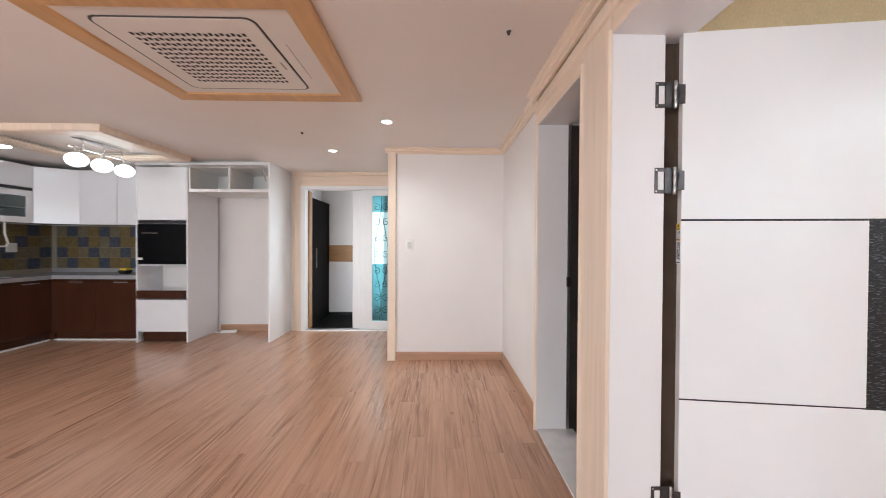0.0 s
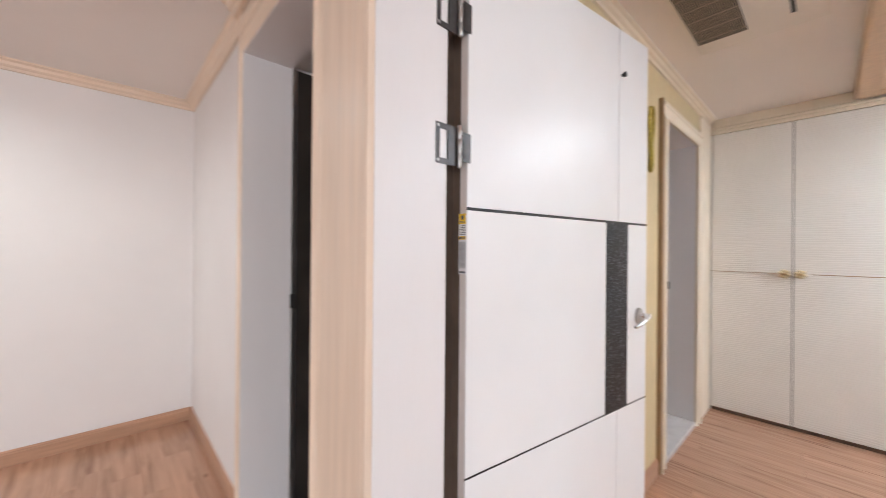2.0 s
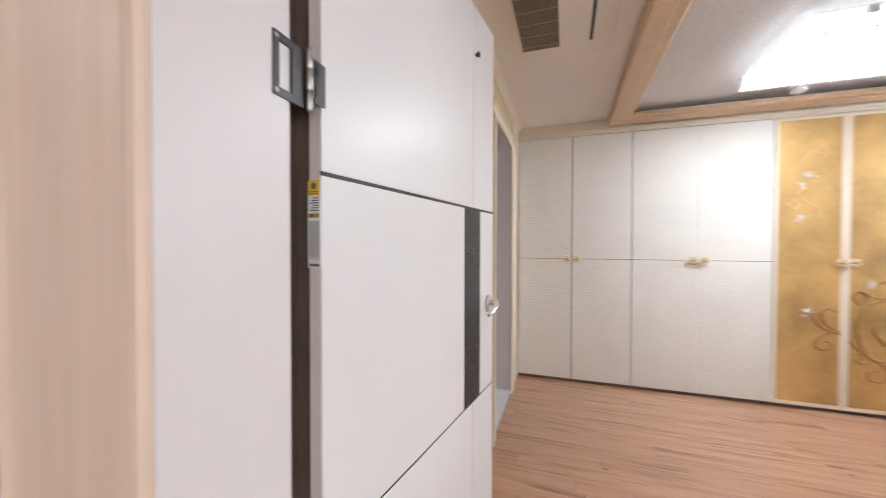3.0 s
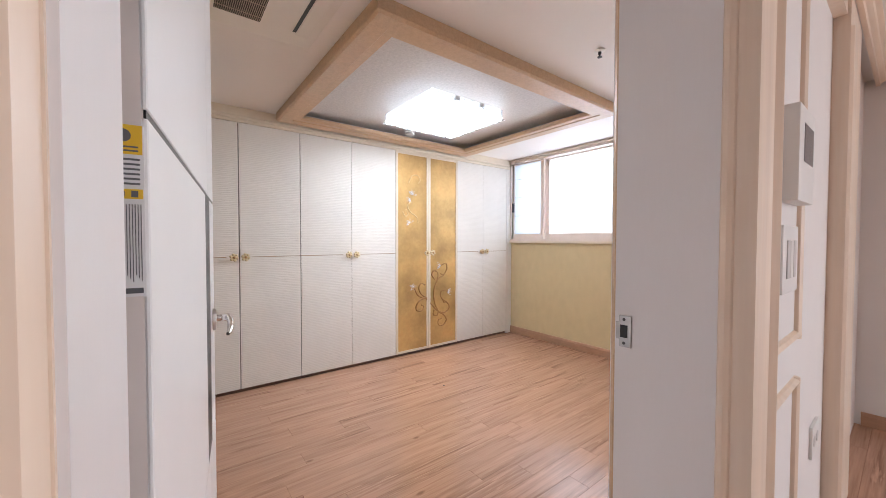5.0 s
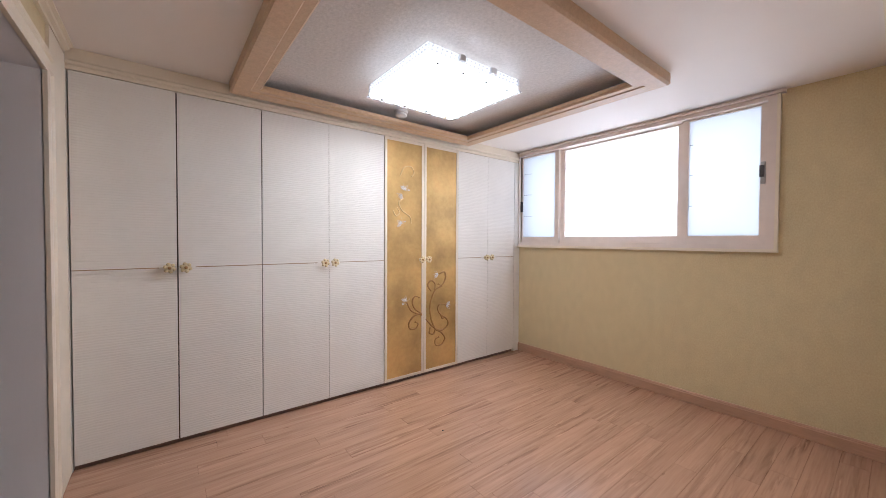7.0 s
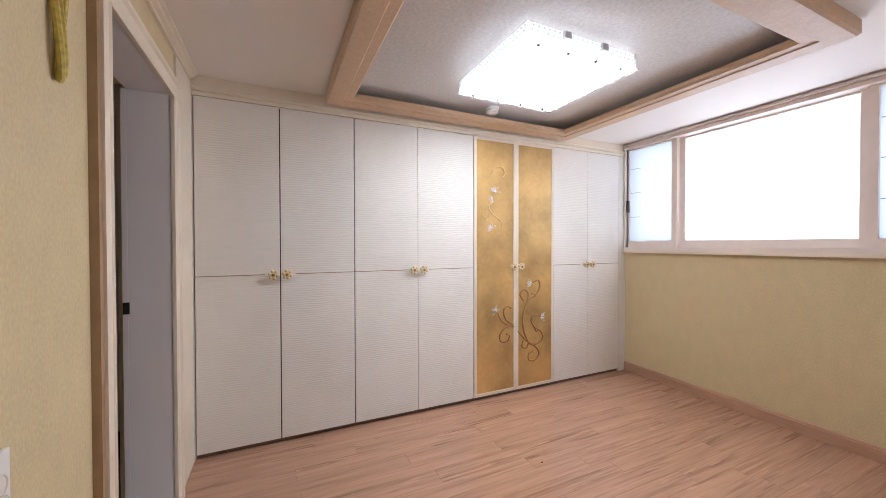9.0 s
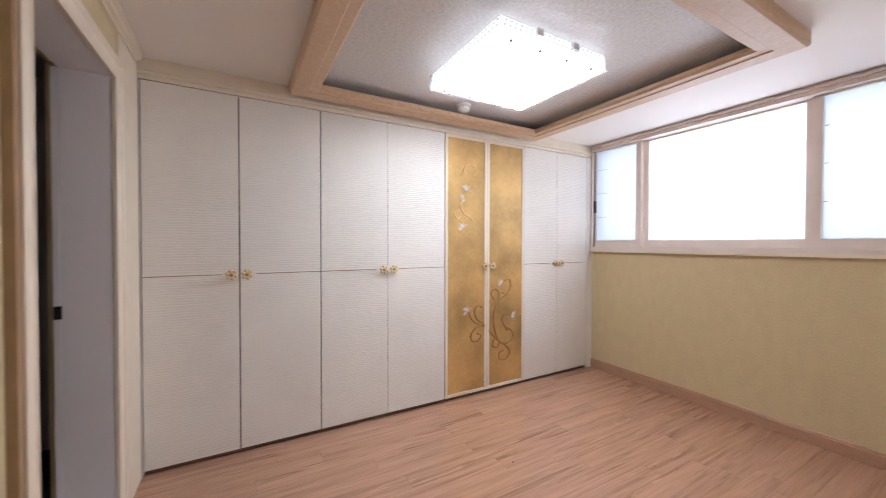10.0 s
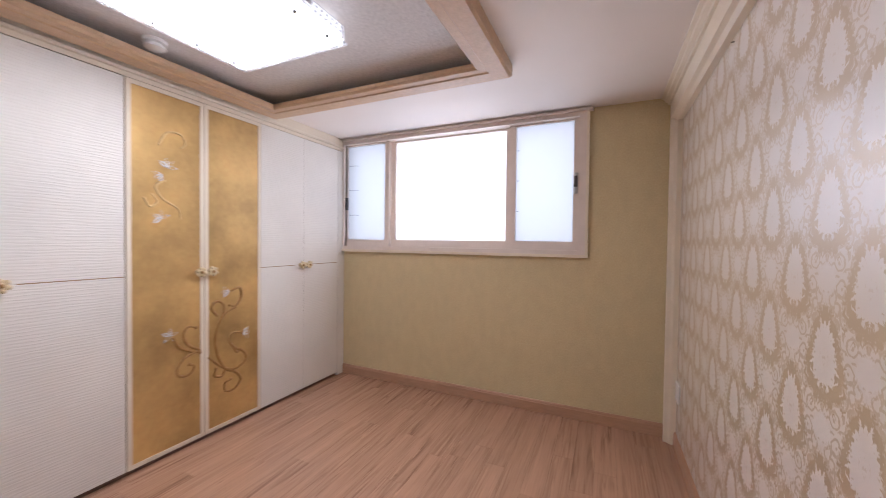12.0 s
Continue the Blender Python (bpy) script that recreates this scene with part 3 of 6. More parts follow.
# tray beams: mitred frames of a rounded rectangular section
def tray(name, x0, x1, y0, y1, w, z0, z1, mat, label, lip):
    ob = thing(name, (0, 0, 0), label, "ceiling beam", kind="structure")
    prof = [(0, z1), (0, z0 + 0.012), (0.012, z0), (w * 0.62, z0), (w * 0.66, z0 + 0.006), (w - 0.012, z0 + 0.006), (w, z0 + 0.018), (w, lip), (w - 0.02, lip), (w - 0.02, z0 + 0.022), (0.035, z0 + 0.022), (0.035, z1)]
    corners = [((x0, y0), (1, 1)), ((x1, y0), (-1, 1)), ((x1, y1), (-1, -1)), ((x0, y1), (1, -1))]
    for k in range(4):
        (a, da), (b, db) = corners[k], corners[(k + 1) % 4]
        bm = bmesh.new()
        r0 = [bm.verts.new((a[0] + da[0] * u, a[1] + da[1] * u, z)) for u, z in prof]
        r1 = [bm.verts.new((b[0] + db[0] * u, b[1] + db[1] * u, z)) for u, z in prof]
        n = len(prof)
        for i in range(n):
            bm.faces.new((r0[i], r0[(i + 1) % n], r1[(i + 1) % n], r1[i]))
        bm.faces.new(r0[::-1])
        bm.faces.new(r1)
        part("beam", bm, mat, ob)
    return ob


tray("trim_bedroom_tray", TX0, TX1, TY0, TY1, 0.165, 2.238, CEIL, TAN_BEAM, "tan wood-wrapped tray beams framing the bedroom ceiling light", 2.278)
tray("trim_kitchen_tray", KX0, KX1, KY0, KY1, 0.16, 2.245, CEIL, MAPLE, "pale maple tray beams on the kitchen ceiling", 2.29)

# crown mouldings
def crown(bm, axis, wall, side, a0, a1, top, k=1.0):
    """A stepped crown under the ceiling on a wall at that place; side is the way it stands off."""
    prof = [(wall, top), (wall + side * 0.062 * k, top), (wall + side * 0.062 * k, top - 0.010 * k), (wall + side * 0.044 * k, top - 0.018 * k), (wall + side * 0.040 * k, top - 0.032 * k), (wall + side * 0.022 * k, top - 0.042 * k), (wall + side * 0.018 * k, top - 0.056 * k), (wall, top - 0.056 * k)]
    extrude(bm, prof, axis, a0, a1)


bm = bmesh.new()
crown(bm, "x", 3.888, -1, -0.66, LX - 0.0, CEIL)
setting("trim_crown_nook", bm, MAPLE_X, "pale maple crown moulding over the nook", "crown moulding")
bm = bmesh.new()
crown(bm, "y", LX - 0.052, -1, -2.36, 2.46, CEIL)
crown(bm, "y", LX - 0.002, -1, 2.46, 3.83, CEIL)
setting("trim_crown_living", bm, MAPLE_Y, "pale maple crown moulding along the living room wall", "crown moulding")
bm = bmesh.new()
crown(bm, "y", BX + 0.058, 1, WINY, ENSY - 0.002, CEIL, 0.9)
setting("trim_crown_damask_wall", bm, CREAM_TRIM, "cream crown moulding above the damask wall", "crown moulding")
bm = bmesh.new()
crown(bm, "x", ENSY, -1, BX + 0.10, 3.70, CEIL, 0.8)
setting("trim_crown_ensuite_wall", bm, CREAM_TRIM, "cream crown moulding above the ensuite doorway", "crown moulding")
bm = bmesh.new()
crown(bm, "x", 5.24, -1, -2.20, -0.54, CEIL, 1.0)
setting("trim_crown_entrance", bm, MAPLE_X, "pale maple crown moulding over the entrance", "crown moulding")
bm = bmesh.new()
crown(bm, "x", -2.39, 1, -5.66, LX - 0.12, CEIL, 1.2)
setting("trim_crown_balcony_wall", bm, MAPLE_X, "tan crown moulding on the living room wall", "crown moulding")
# frame of the damask panel: flat head board and corner post
bm = bmesh.new()
box(bm, BX, BX + 0.060, WINY + 0.002, ENSY - 0.003, 2.165, CEIL - 0.002)
extrude(bm, [(BX + 0.001, 2.165), (BX + 0.066, 2.165), (BX + 0.066, 2.150), (BX + 0.045, 2.143), (BX + 0.030, 2.128), (BX + 0.001, 2.128)], "y", WINY + 0.07, 0.2)
setting("trim_damask_head", bm, CREAM_TRIM, "cream head board above the damask wallpaper", "trim")
bm = bmesh.new()
box(bm, BX, BX + 0.060, WINY + 0.002, WINY + 0.055, 0, 2.163)
extrude(bm, [(BX, WINY + 0.055), (BX + 0.066, WINY + 0.055), (BX + 0.066, WINY + 0.070), (BX + 0.045, WINY + 0.078), (BX + 0.030, WINY + 0.095), (BX, WINY + 0.095)], "z", 0, 2.127)
setting("trim_damask_post", bm, CREAM_TRIM, "cream corner post beside the damask wallpaper", "trim")
# wooden coping over the window
bm = bmesh.new()
extrude(bm, [(WINY, 2.285), (WINY + 0.055, 2.285), (WINY + 0.055, 2.293), (WINY + 0.04, 2.300), (WINY + 0.04, CEIL - 0.002), (WINY, CEIL - 0.002)], "x", 1.44, 3.70)
setting("trim_window_head", bm, SASH, "narrow wooden head strip over the bedroom window", "trim")


# baseboards
def baseboard(name, axis, wall, side, a0, a1, label):
    bm = bmesh.new()
    w, s = wall, side
    extrude(bm, [(w, 0), (w + s * 0.014, 0), (w + s * 0.014, 0.070), (w + s * 0.011, 0.076), (w + s * 0.011, 0.082), (w + s * 0.006, 0.090), (w, 0.090)], axis, a0, a1)
    setting(name, bm, BASE_PINK, label, "baseboard")


baseboard("baseboard_window_side", "x", WINY, 1, BX + 0.04, WX, "rose-brown wood baseboard under the bedroom window")
baseboard("baseboard_nook", "x", 3.888, -1, -0.54, LX - 0.012, "rose-brown wood baseboard in the nook")
baseboard("baseboard_nook_side", "y", LX, -1, 2.432, 3.888, "rose-brown wood baseboard beside the bathroom doorway")
baseboard("baseboard_damask", "y", BX, 1, WINY + 0.097, NEAR - 0.08, "rose-brown wood baseboard under the damask wall")
baseboard("baseboard_niche", "x", 5.24, -1, -3.24, -2.28, "rose-brown wood baseboard in the fridge niche")
baseboard("baseboard_balcony", "x", -2.39, 1, -5.6, LX - 0.03, "rose-brown wood baseboard on the living room wall")
baseboard("baseboard_ensuite_wall", "x", ENSY, -1, BX + 0.02, 2.45, "rose-brown wood baseboard beside the ensuite doorway")

# wooden casings of the living room wall: stiles, header, mouldings
CX = 0.585
bm = bmesh.new()
box(bm, CX + 0.018, 0.6625, 0.24, NEAR - 0.001, 0, CEIL - 0.06)
extrude(bm, [(0.664, NEAR - 0.001), (0.660, NEAR + 0.006), (0.650, NEAR + 0.008), (0.641, NEAR + 0.004), (0.638, NEAR - 0.001)], "z", 0, HEAD)
extrude(bm, [(CX + 0.018, 0.25), (CX + 0.008, 0.26), (CX + 0.006, 0.275), (CX + 0.018, 0.29)], "z", 0, CEIL - 0.2)
for a, b in ((FAR, BATH0),):
    box(bm, CX, LX, a + 0.003, b - 0.003, 0, CEIL - 0.058)
    for e, s in ((a, 1), (b, -1)):
        extrude(bm, [(CX, e + s * 0.004), (CX - 0.010, e + s * 0.008), (CX - 0.012, e + s * 0.02), (CX - 0.004, e + s * 0.03), (CX, e + s * 0.045)], "z", 0, CEIL - 0.20)
box(bm, CX, LX, BATH1 + 0.003, 2.432, 0, CEIL - 0.058)
extrude(bm, [(CX, 2.384), (CX - 0.008, 2.388), (CX - 0.010, 2.402), (CX, 2.415)], "z", 0, 2.12)
setting("trim_door_stiles", bm, MAPLE, "pale maple stiles between the doorways", "door casing")
bm = bmesh.new()
box(bm, CX + 0.002, LX, NEAR - 0.002, FAR + 0.002, HEAD + 0.003, CEIL - 0.06)
box(bm, CX + 0.002, LX, BATH0 - 0.002, BATH1 + 0.002, BATHH + 0.003, CEIL - 0.06)
extrude(bm, [(CX + 0.002, 2.165), (CX - 0.010, 2.172), (CX - 0.012, 2.188), (CX + 0.002, 2.2)], "y", 0.10, 2.43)
setting("trim_door_header", bm, MAPLE_Y, "pale maple header over the doorways", "door casing")
bm = bmesh.new()
extrude(bm, [(-0.629, 3.86), (-0.54, 3.86), (-0.54, 3.96), (-0.629, 3.96)], "z", 0, CEIL)
extrude(bm, [(-0.555, 3.86), (-0.545, 3.853), (-0.54, 3.86)], "z", 0, CEIL - 0.06)
setting("trim_nook_post", bm, MAPLE, "pale maple corner post at the end of the nook wall", "trim")


# ---- bedroom doorway and door ----
def lining(name, axis, a0, a1, lo, hi, head, mat, label):
    """The white lining of a doorway: two jambs and a head; lo to hi is its depth."""
    ob = thing(name, (0, 0, 0), label, "door frame", kind="structure")
    for s, e in ((a0 - 0.02, a0), (a1, a1 + 0.02)):
        bm = bmesh.new()
        box(bm, *((lo, hi, s, e) if axis == "y" else (s, e, lo, hi)), 0, head)
        part("jamb", bm, mat, ob)
    bm = bmesh.new()
    box(bm, *((lo, hi, a0 - 0.02, a1 + 0.02) if axis == "y" else (a0 - 0.02, a1 + 0.02, lo, hi)), head, head + 0.02)
    part("head", bm, mat, ob)
    return ob


frame_1 = thing("door_frame_1", (0, 0, 0), "white-lined bedroom door frame with steel hinges", "door frame", kind="structure")
bm = bmesh.new()
extrude(bm, [(CX + 0.003, FAR), (0.792, FAR), (0.797, FAR + 0.002), (0.800, FAR + 0.007), (0.800, FAR + 0.075), (CX + 0.003, FAR + 0.075)], "z", 0, HEAD)
part("jamb", bm, JAMB_WHITE, frame_1)
# rebate and wall end behind the hinges, coloured dark for the gap's shade
bm = bmesh.new()
box(bm, 0.8005, BX - 0.001, FAR + 0.062, FAR + 0.0775, 0, HEAD)
box(bm, 0.8805, BX - 0.001, FAR + 0.020, FAR + 0.0615, 0, HEAD)
part("rebate", bm, GAP_SHADE, frame_1, "hinge-side rebate in a dark brown that holds the gap's shade")
bm = bmesh.new()
box(bm, 0.663, 0.880, NEAR - 0.02, NEAR, 0, HEAD)
part("jamb", bm, JAMB_WHITE, frame_1)
bm = bmesh.new()
box(bm, CX + 0.003, BX, NEAR - 0.02, FAR + 0.077, HEAD, HEAD + 0.0195)
part("head", bm, JAMB_WHITE, frame_1)
# maple casing; its shade is put in by using the darker beam tan
bm = bmesh.new()
extrude(bm, [(0.8805, NEAR - 0.070), (0.912, NEAR - 0.070), (0.912, NEAR - 0.041), (0.905, NEAR - 0.026), (0.886, NEAR - 0.004), (0.8805, NEAR - 0.003)], "z", 0, HEAD + 0.05)
box(bm, 0.8805, BX + 0.006, NEAR - 0.003, FAR, HEAD + 0.021, HEAD + 0.075)
part("bedroom_casing", bm, TAN_BEAM, frame_1, "maple casing in a darker tan for its shaded side")
bm = bmesh.new()
box(bm, CX - 0.0, BX, NEAR, FAR, -0.02, 0.004)
part("threshold", bm, FLOOR, frame_1, "oak threshold strip")

# strike plate on the near jamb
strike = thing("strike_plate", (0.8555, NEAR + 0.0015, 1.018), "brushed steel strike plate screwed to the white jamb", "strike plate")
bm = bmesh.new()
box(bm, -0.018, 0.013, -0.0015, 0.0025, -0.040, 0.040)
box(bm, 0.012, 0.021, -0.0015, 0.0020, -0.022, 0.022)
soften(bm, 0.0012, 1)
part("plate", bm, STEEL, strike)
bm = bmesh.new()
box(bm, -0.009, 0.009, 0.0026, 0.0034, -0.016, 0.016)
part("latch_hole", bm, BLACK, strike, "black latch hole")
for dz in (-0.030, 0.030):
    bm = bmesh.new()
    cyl(bm, (0, 0.002, dz), (0, 1, 0), 0.0042, 0.0034, 0.0016, 12)
    part("screw", bm, DARK_STEEL, strike)

# the leaf stands open against the ensuite wall; its own x runs from the hinges to the free edge
LEAF, LW, LH, LT = pose(0.858, 1.339, 0.008, 0, 0, -7.8), 0.945, 2.085, 0.030
door_1 = thing("door_1", LEAF, "open white panelled bedroom door with black lines and grainy black strip", "door")
bm = bmesh.new()
HX = 0.880
STRIP0, STRIP1, GRV, L1, L2 = 0.648, 0.800, 0.727, 1.357, 0.655


def panel_box(x0, x1, z0, z1):
    b = bmesh.new()
    box(b, x0, x1, -0.0005, 0.006, z0, z1)
    soften(b, 0.0012, 1)
    return b


core = bmesh.new()
box(core, 0.0, LW, 0.003, LT, 0, LH)
part("core", core, [EDGE_BEIGE], door_1, "beige edge-banded door core")
for x0, x1, z0, z1 in ((0.0, GRV - 0.002, L1 + 0.004, LH), (GRV + 0.002, LW, L1 + 0.004, LH), (0.0, STRIP0, L2 + 0.003, L1 - 0.004), (STRIP1, LW, L2 + 0.003, L1 - 0.004), (0.0, GRV - 0.002, 0, L2 - 0.003), (GRV + 0.002, LW, 0, L2 - 0.003)):
    part("panel", panel_box(x0, x1, z0, z1), DOOR_WHITE, door_1)
for z, h in ((L1, 0.004), (L2, 0.003)):
    bm = bmesh.new()
    box(bm, 0.0, LW, 0.001, 0.0032, z - h, z + h)
    part("black_line", bm, BLACK, door_1)
bm = bmesh.new()
box(bm, STRIP0 + 0.001, STRIP1 - 0.001, 0.0005, 0.0034, L2 + 0.003, L1 - 0.004)
part("glitter_strip", bm, DARK_GLITTER, door_1, "grainy black decorative strip")
bm = bmesh.new()
lathe(bm, (GRV + 0.02, -0.0005, 1.915), (0, -1, 0), [(0.006, 0), (0.006, 0.006), (0.010, 0.009), (0.010, 0.014), (0.004, 0.016)], 12)
part("coat_peg", bm, BLACK, door_1, "small black peg")
# handle: rose, neck, lever
rose = bmesh.new()
lathe(rose, (HX, 0.0, 0.992), (0, -1, 0), [(0.027, 0), (0.027, 0.004), (0.025, 0.009), (0.012, 0.011)], 28)
for v in rose.verts:
    v.co.z = 0.992 + (v.co.z - 0.992) * 1.25
rose_ob = part("handle_rose", rose, STEEL, door_1, "brushed steel handle rose", True)
bm = bmesh.new()
lathe(bm, (HX, -0.009, 0.996), (0, -1, 0), [(0.011, 0), (0.010, 0.012), (0.008, 0.016), (0.011, 0.022), (0.011, 0.036), (0.006, 0.040)], 18)
part("neck", bm, CHROME, rose_ob, "chrome neck", True)
bm = bmesh.new()
sweep(bm, [(HX, -0.040, 0.997), (HX - 0.02, -0.046, 0.994), (HX - 0.05, -0.049, 0.984), (HX - 0.083, -0.048, 0.972), (HX - 0.105, -0.043, 0.966)], 0.009, 10, [1.0, 1.05, 1.0, 0.85, 0.6])
part("lever", bm, CHROME, rose_ob, "chrome lever", True)
# safety sticker on the hinge edge
st = bmesh.new()
box(st, -0.0012, 0.0, 0.003, 0.033, 1.186, 1.345)
sticker = part("sticker", st, PAPER_LABEL, door_1, "white and yellow printed safety sticker")
for z0, z1 in ((1.318, 1.345), (1.277, 1.286)):
    bm = bmesh.new()
    box(bm, -0.0017, -0.0012, 0.004, 0.032, z0, z1)
    part("yellow_field", bm, YELLOW_LABEL, sticker)
bm = bmesh.new()
cyl(bm, (-0.0017, 0.018, 1.335), (-1, 0, 0), 0.006, 0.006, 0.0004, 20)
for k in range(2):
    box(bm, -0.0021, -0.0017, 0.007, 0.029, 1.3205 + k * 0.0035, 1.3220 + k * 0.0035)
for k in range(6):
    box(bm, -0.0016, -0.0012, 0.006, 0.028 - 0.004 * (k % 3), 1.290 + k * 0.0045, 1.2918 + k * 0.0045)
box(bm, -0.0021, -0.0017, 0.0075, 0.0125, 1.2785, 1.2845)
box(bm, -0.0021, -0.0017, 0.017, 0.029, 1.2790, 1.2840)
for k in range(12):
    box(bm, -0.0016, -0.0012, 0.0055 + k * 0.0021, 0.0061 + k * 0.0021, 1.200 + 0.003 * (k % 3), 1.272)
box(bm, -0.0016, -0.0012, 0.005, 0.030, 1.189, 1.194)
part("print", bm, INK, sticker)


# butterfly hinges on the hinge-side jamb
def hinge(z):
    ob = thing("hinge", (0, 0, z), "dark steel butterfly hinge joining white jamb and door", "hinge", "door hinges")
    bm = bmesh.new()
    y = FAR - 0.0028
    for b in ((0.758, 0.770, -0.05, 0.05), (0.770, 0.800, 0.036, 0.05), (0.770, 0.800, -0.05, -0.036), (0.798, 0.826, -0.05, 0.05)):
        box(bm, b[0], b[1], y, y + 0.0026, b[2], b[3])
    part("leaf", bm, DARK_STEEL, ob)
    bm = bmesh.new()
    box(bm, 0.838, 0.874, y - 0.012, y - 0.0095, -0.038, 0.038)
    box(bm, 0.830, 0.845, y - 0.012, y - 0.002, -0.030, 0.030)
    soften(bm, 0.0008, 1)
    part("leaf", bm, DARK_STEEL, ob)
    bm = bmesh.new()
    lathe(bm, (0.832, y - 0.006, -0.054), (0, 0, 1), [(0.004, 0), (0.0062, 0.003), (0.0062, 0.034), (0.0056, 0.035), (0.0062, 0.036), (0.0062, 0.072), (0.0056, 0.073), (0.0062, 0.074), (0.0062, 0.105), (0.004, 0.108)], 14)
    part("pin", bm, STEEL, ob, smooth=True)
    for zz in (-0.042, 0.042):
        bm = bmesh.new()
        cyl(bm, (0.764, y, zz), (0, -1, 0), 0.0042, 0.0034, 0.0012, 10)
        part("screw", bm, STEEL, ob)
    return ob


for z in (1.855, 1.520, 0.26):
    hinge(z)

# ---- bathroom doorway off the living room ----
frame_2 = lining("door_frame_2", "y", BATH0, BATH1, CX + 0.003, 0.792, BATHH, JAMB_WHITE, "white-lined bathroom door frame")
bm = bmesh.new()
box(bm, CX + 0.01, 0.84, BATH0, BATH1, -0.01, 0.012)
part("threshold", bm, STONE_SILL, frame_2, "white stone threshold")
bm = bmesh.new()
box(bm, 0.7925, 0.812, BATH1 - 0.004, BATH1 + 0.02, 0, BATHH)
part("stop", bm, STEEL, frame_2, "pale metal door stop")
bm = bmesh.new()
box(bm, 0.786, 0.811, BATH1 - 0.010, BATH1 - 0.0045, 0.985, 1.050)
part("strike", bm, DARK_STEEL, frame_2, "dark metal strike plate")
# darkness inside the bathroom doorway, put into the frame's colour
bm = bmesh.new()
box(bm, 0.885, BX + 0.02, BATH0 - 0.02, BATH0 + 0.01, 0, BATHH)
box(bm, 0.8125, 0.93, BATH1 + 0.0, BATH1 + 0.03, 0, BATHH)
part("inner_frame", bm, DARK_VOID, frame_2, "inner frame coloured near-black like the unlit room behind")
bm = bmesh.new()
lathe(bm, (1.05, 2.985, 1.56), (0, -1, 0), [(0.016, 0), (0.016, 0.006), (0.006, 0.010), (0.006, 0.035), (0.011, 0.040), (0.008, 0.047)], 14)
tagged(new("towel_hook", mesh_of("towel_hook", bm, CHROME, True)), "small chrome hook on the dark bathroom wall", "hook")

# ---- ensuite doorway ----
EX0, EX1, EH = 2.560, 3.290, 2.025
frame_3 = lining("door_frame_3", "x", EX0, EX1, ENSY - 0.004, ENSY + 0.165, EH, JAMB_WHITE, "white-lined ensuite doorway with cream moulded casing")
bm = bmesh.new()
for a, s in ((EX0, -1), (EX1, 1)):
    extrude(bm, [(a, ENSY), (a, ENSY - 0.020), (a + s * 0.012, ENSY - 0.026), (a + s * 0.018, ENSY - 0.020), (a + s * 0.062, ENSY - 0.020), (a + s * 0.070, ENSY - 0.030), (a + s * 0.085, ENSY - 0.030), (a + s * 0.085, ENSY)], "z", 0, EH)
extrude(bm, [(ENSY, EH), (ENSY - 0.020, EH), (ENSY - 0.026, EH + 0.012), (ENSY - 0.020, EH + 0.018), (ENSY - 0.020, EH + 0.062), (ENSY - 0.030, EH + 0.070), (ENSY - 0.030, EH + 0.085), (ENSY, EH + 0.085)], "x", EX0 - 0.085, EX1 + 0.085)
part("casing", bm, CREAM_TRIM, frame_3, "cream moulded casing")
bm = bmesh.new()
box(bm, EX0 - 0.105, EX0 - 0.0855, ENSY - 0.022, ENSY, 0, EH + 0.10)
part("back_band", bm, BROWN_EDGE, frame_3, "brown back band")
bm = bmesh.new()
box(bm, EX0, EX1, ENSY - 0.01, ENSY + 0.235, -0.01, 0.025)
part("threshold", bm, STONE_SILL, frame_3, "white stone threshold")
bm = bmesh.new()
box(bm, EX1 - 0.001, EX1 + 0.021, ENSY + 0.1655, ENSY + 0.186, 0.025, EH)
part("stop", bm, JAMB_WHITE, frame_3)
bm = bmesh.new()
box(bm, EX1 - 0.006, EX1 - 0.0012, ENSY + 0.160, ENSY + 0.184, 0.975, 1.03)
part("strike", bm, BLACK, frame_3, "black strike plate")
bm = bmesh.new()
box(bm, EX1 + 0.086, WX - 0.003, ENSY - 0.012, ENSY - 0.0, 0, CEIL - 0.05)
setting("trim_wardrobe_side", bm, CREAM_TRIM, "cream filler panel between doorway and wardrobe", "trim")

olive_socket = thing("wall_socket", (2.045, ENSY, 0.86), "white double wall socket on the olive wallpaper", "socket")
bm = bmesh.new()
box(bm, -0.06, 0.06, -0.009, 0.0, -0.06, 0.06)
soften(bm, 0.004, 2)
part("plate", bm, PLASTIC, olive_socket, smooth=True)
for dx in (-0.028, 0.028):
    bm = bmesh.new()
    lathe(bm, (dx, -0.0092, 0.0), (0, -1, 0), [(0.022, 0), (0.022, 0.002), (0.019, 0.002), (0.018, 0.0004)], 20)
    part("outlet", bm, AC_WHITE, olive_socket, smooth=True)

# cord loop hanging on the olive wall
bm = bmesh.new()
pts = [(0.019 * math.sin(a) * (1 + 0.3 * math.cos(a)), -0.012 - 0.006 * math.sin(2 * a), 0.17 * math.cos(a)) for a in [2 * math.pi * i / 40 for i in range(41)]]
sweep(bm, pts, 0.0085, 8)
sweep(bm, [(x * 0.45, y - 0.006, z * 0.96) for x, y, z in pts], 0.005, 8)
loop = thing("curtain_cord", (2.290, ENSY, 1.855), "olive gold curtain cord loop hanging on the wall", "cord")
part("loop", bm, RING_GOLD, loop, smooth=True)
bm = bmesh.new()
lathe(bm, (0, 0, 0.165), (0, -1, 0), [(0.012, 0), (0.012, 0.005), (0.004, 0.008), (0.004, 0.022), (0.007, 0.026)], 12)
part("peg", bm, RING_GOLD, loop, "gold wall peg")


# ---- bedroom: built-in wardrobes ----
TOP, BOT, GZ = 2.186, 0.031, 1.106


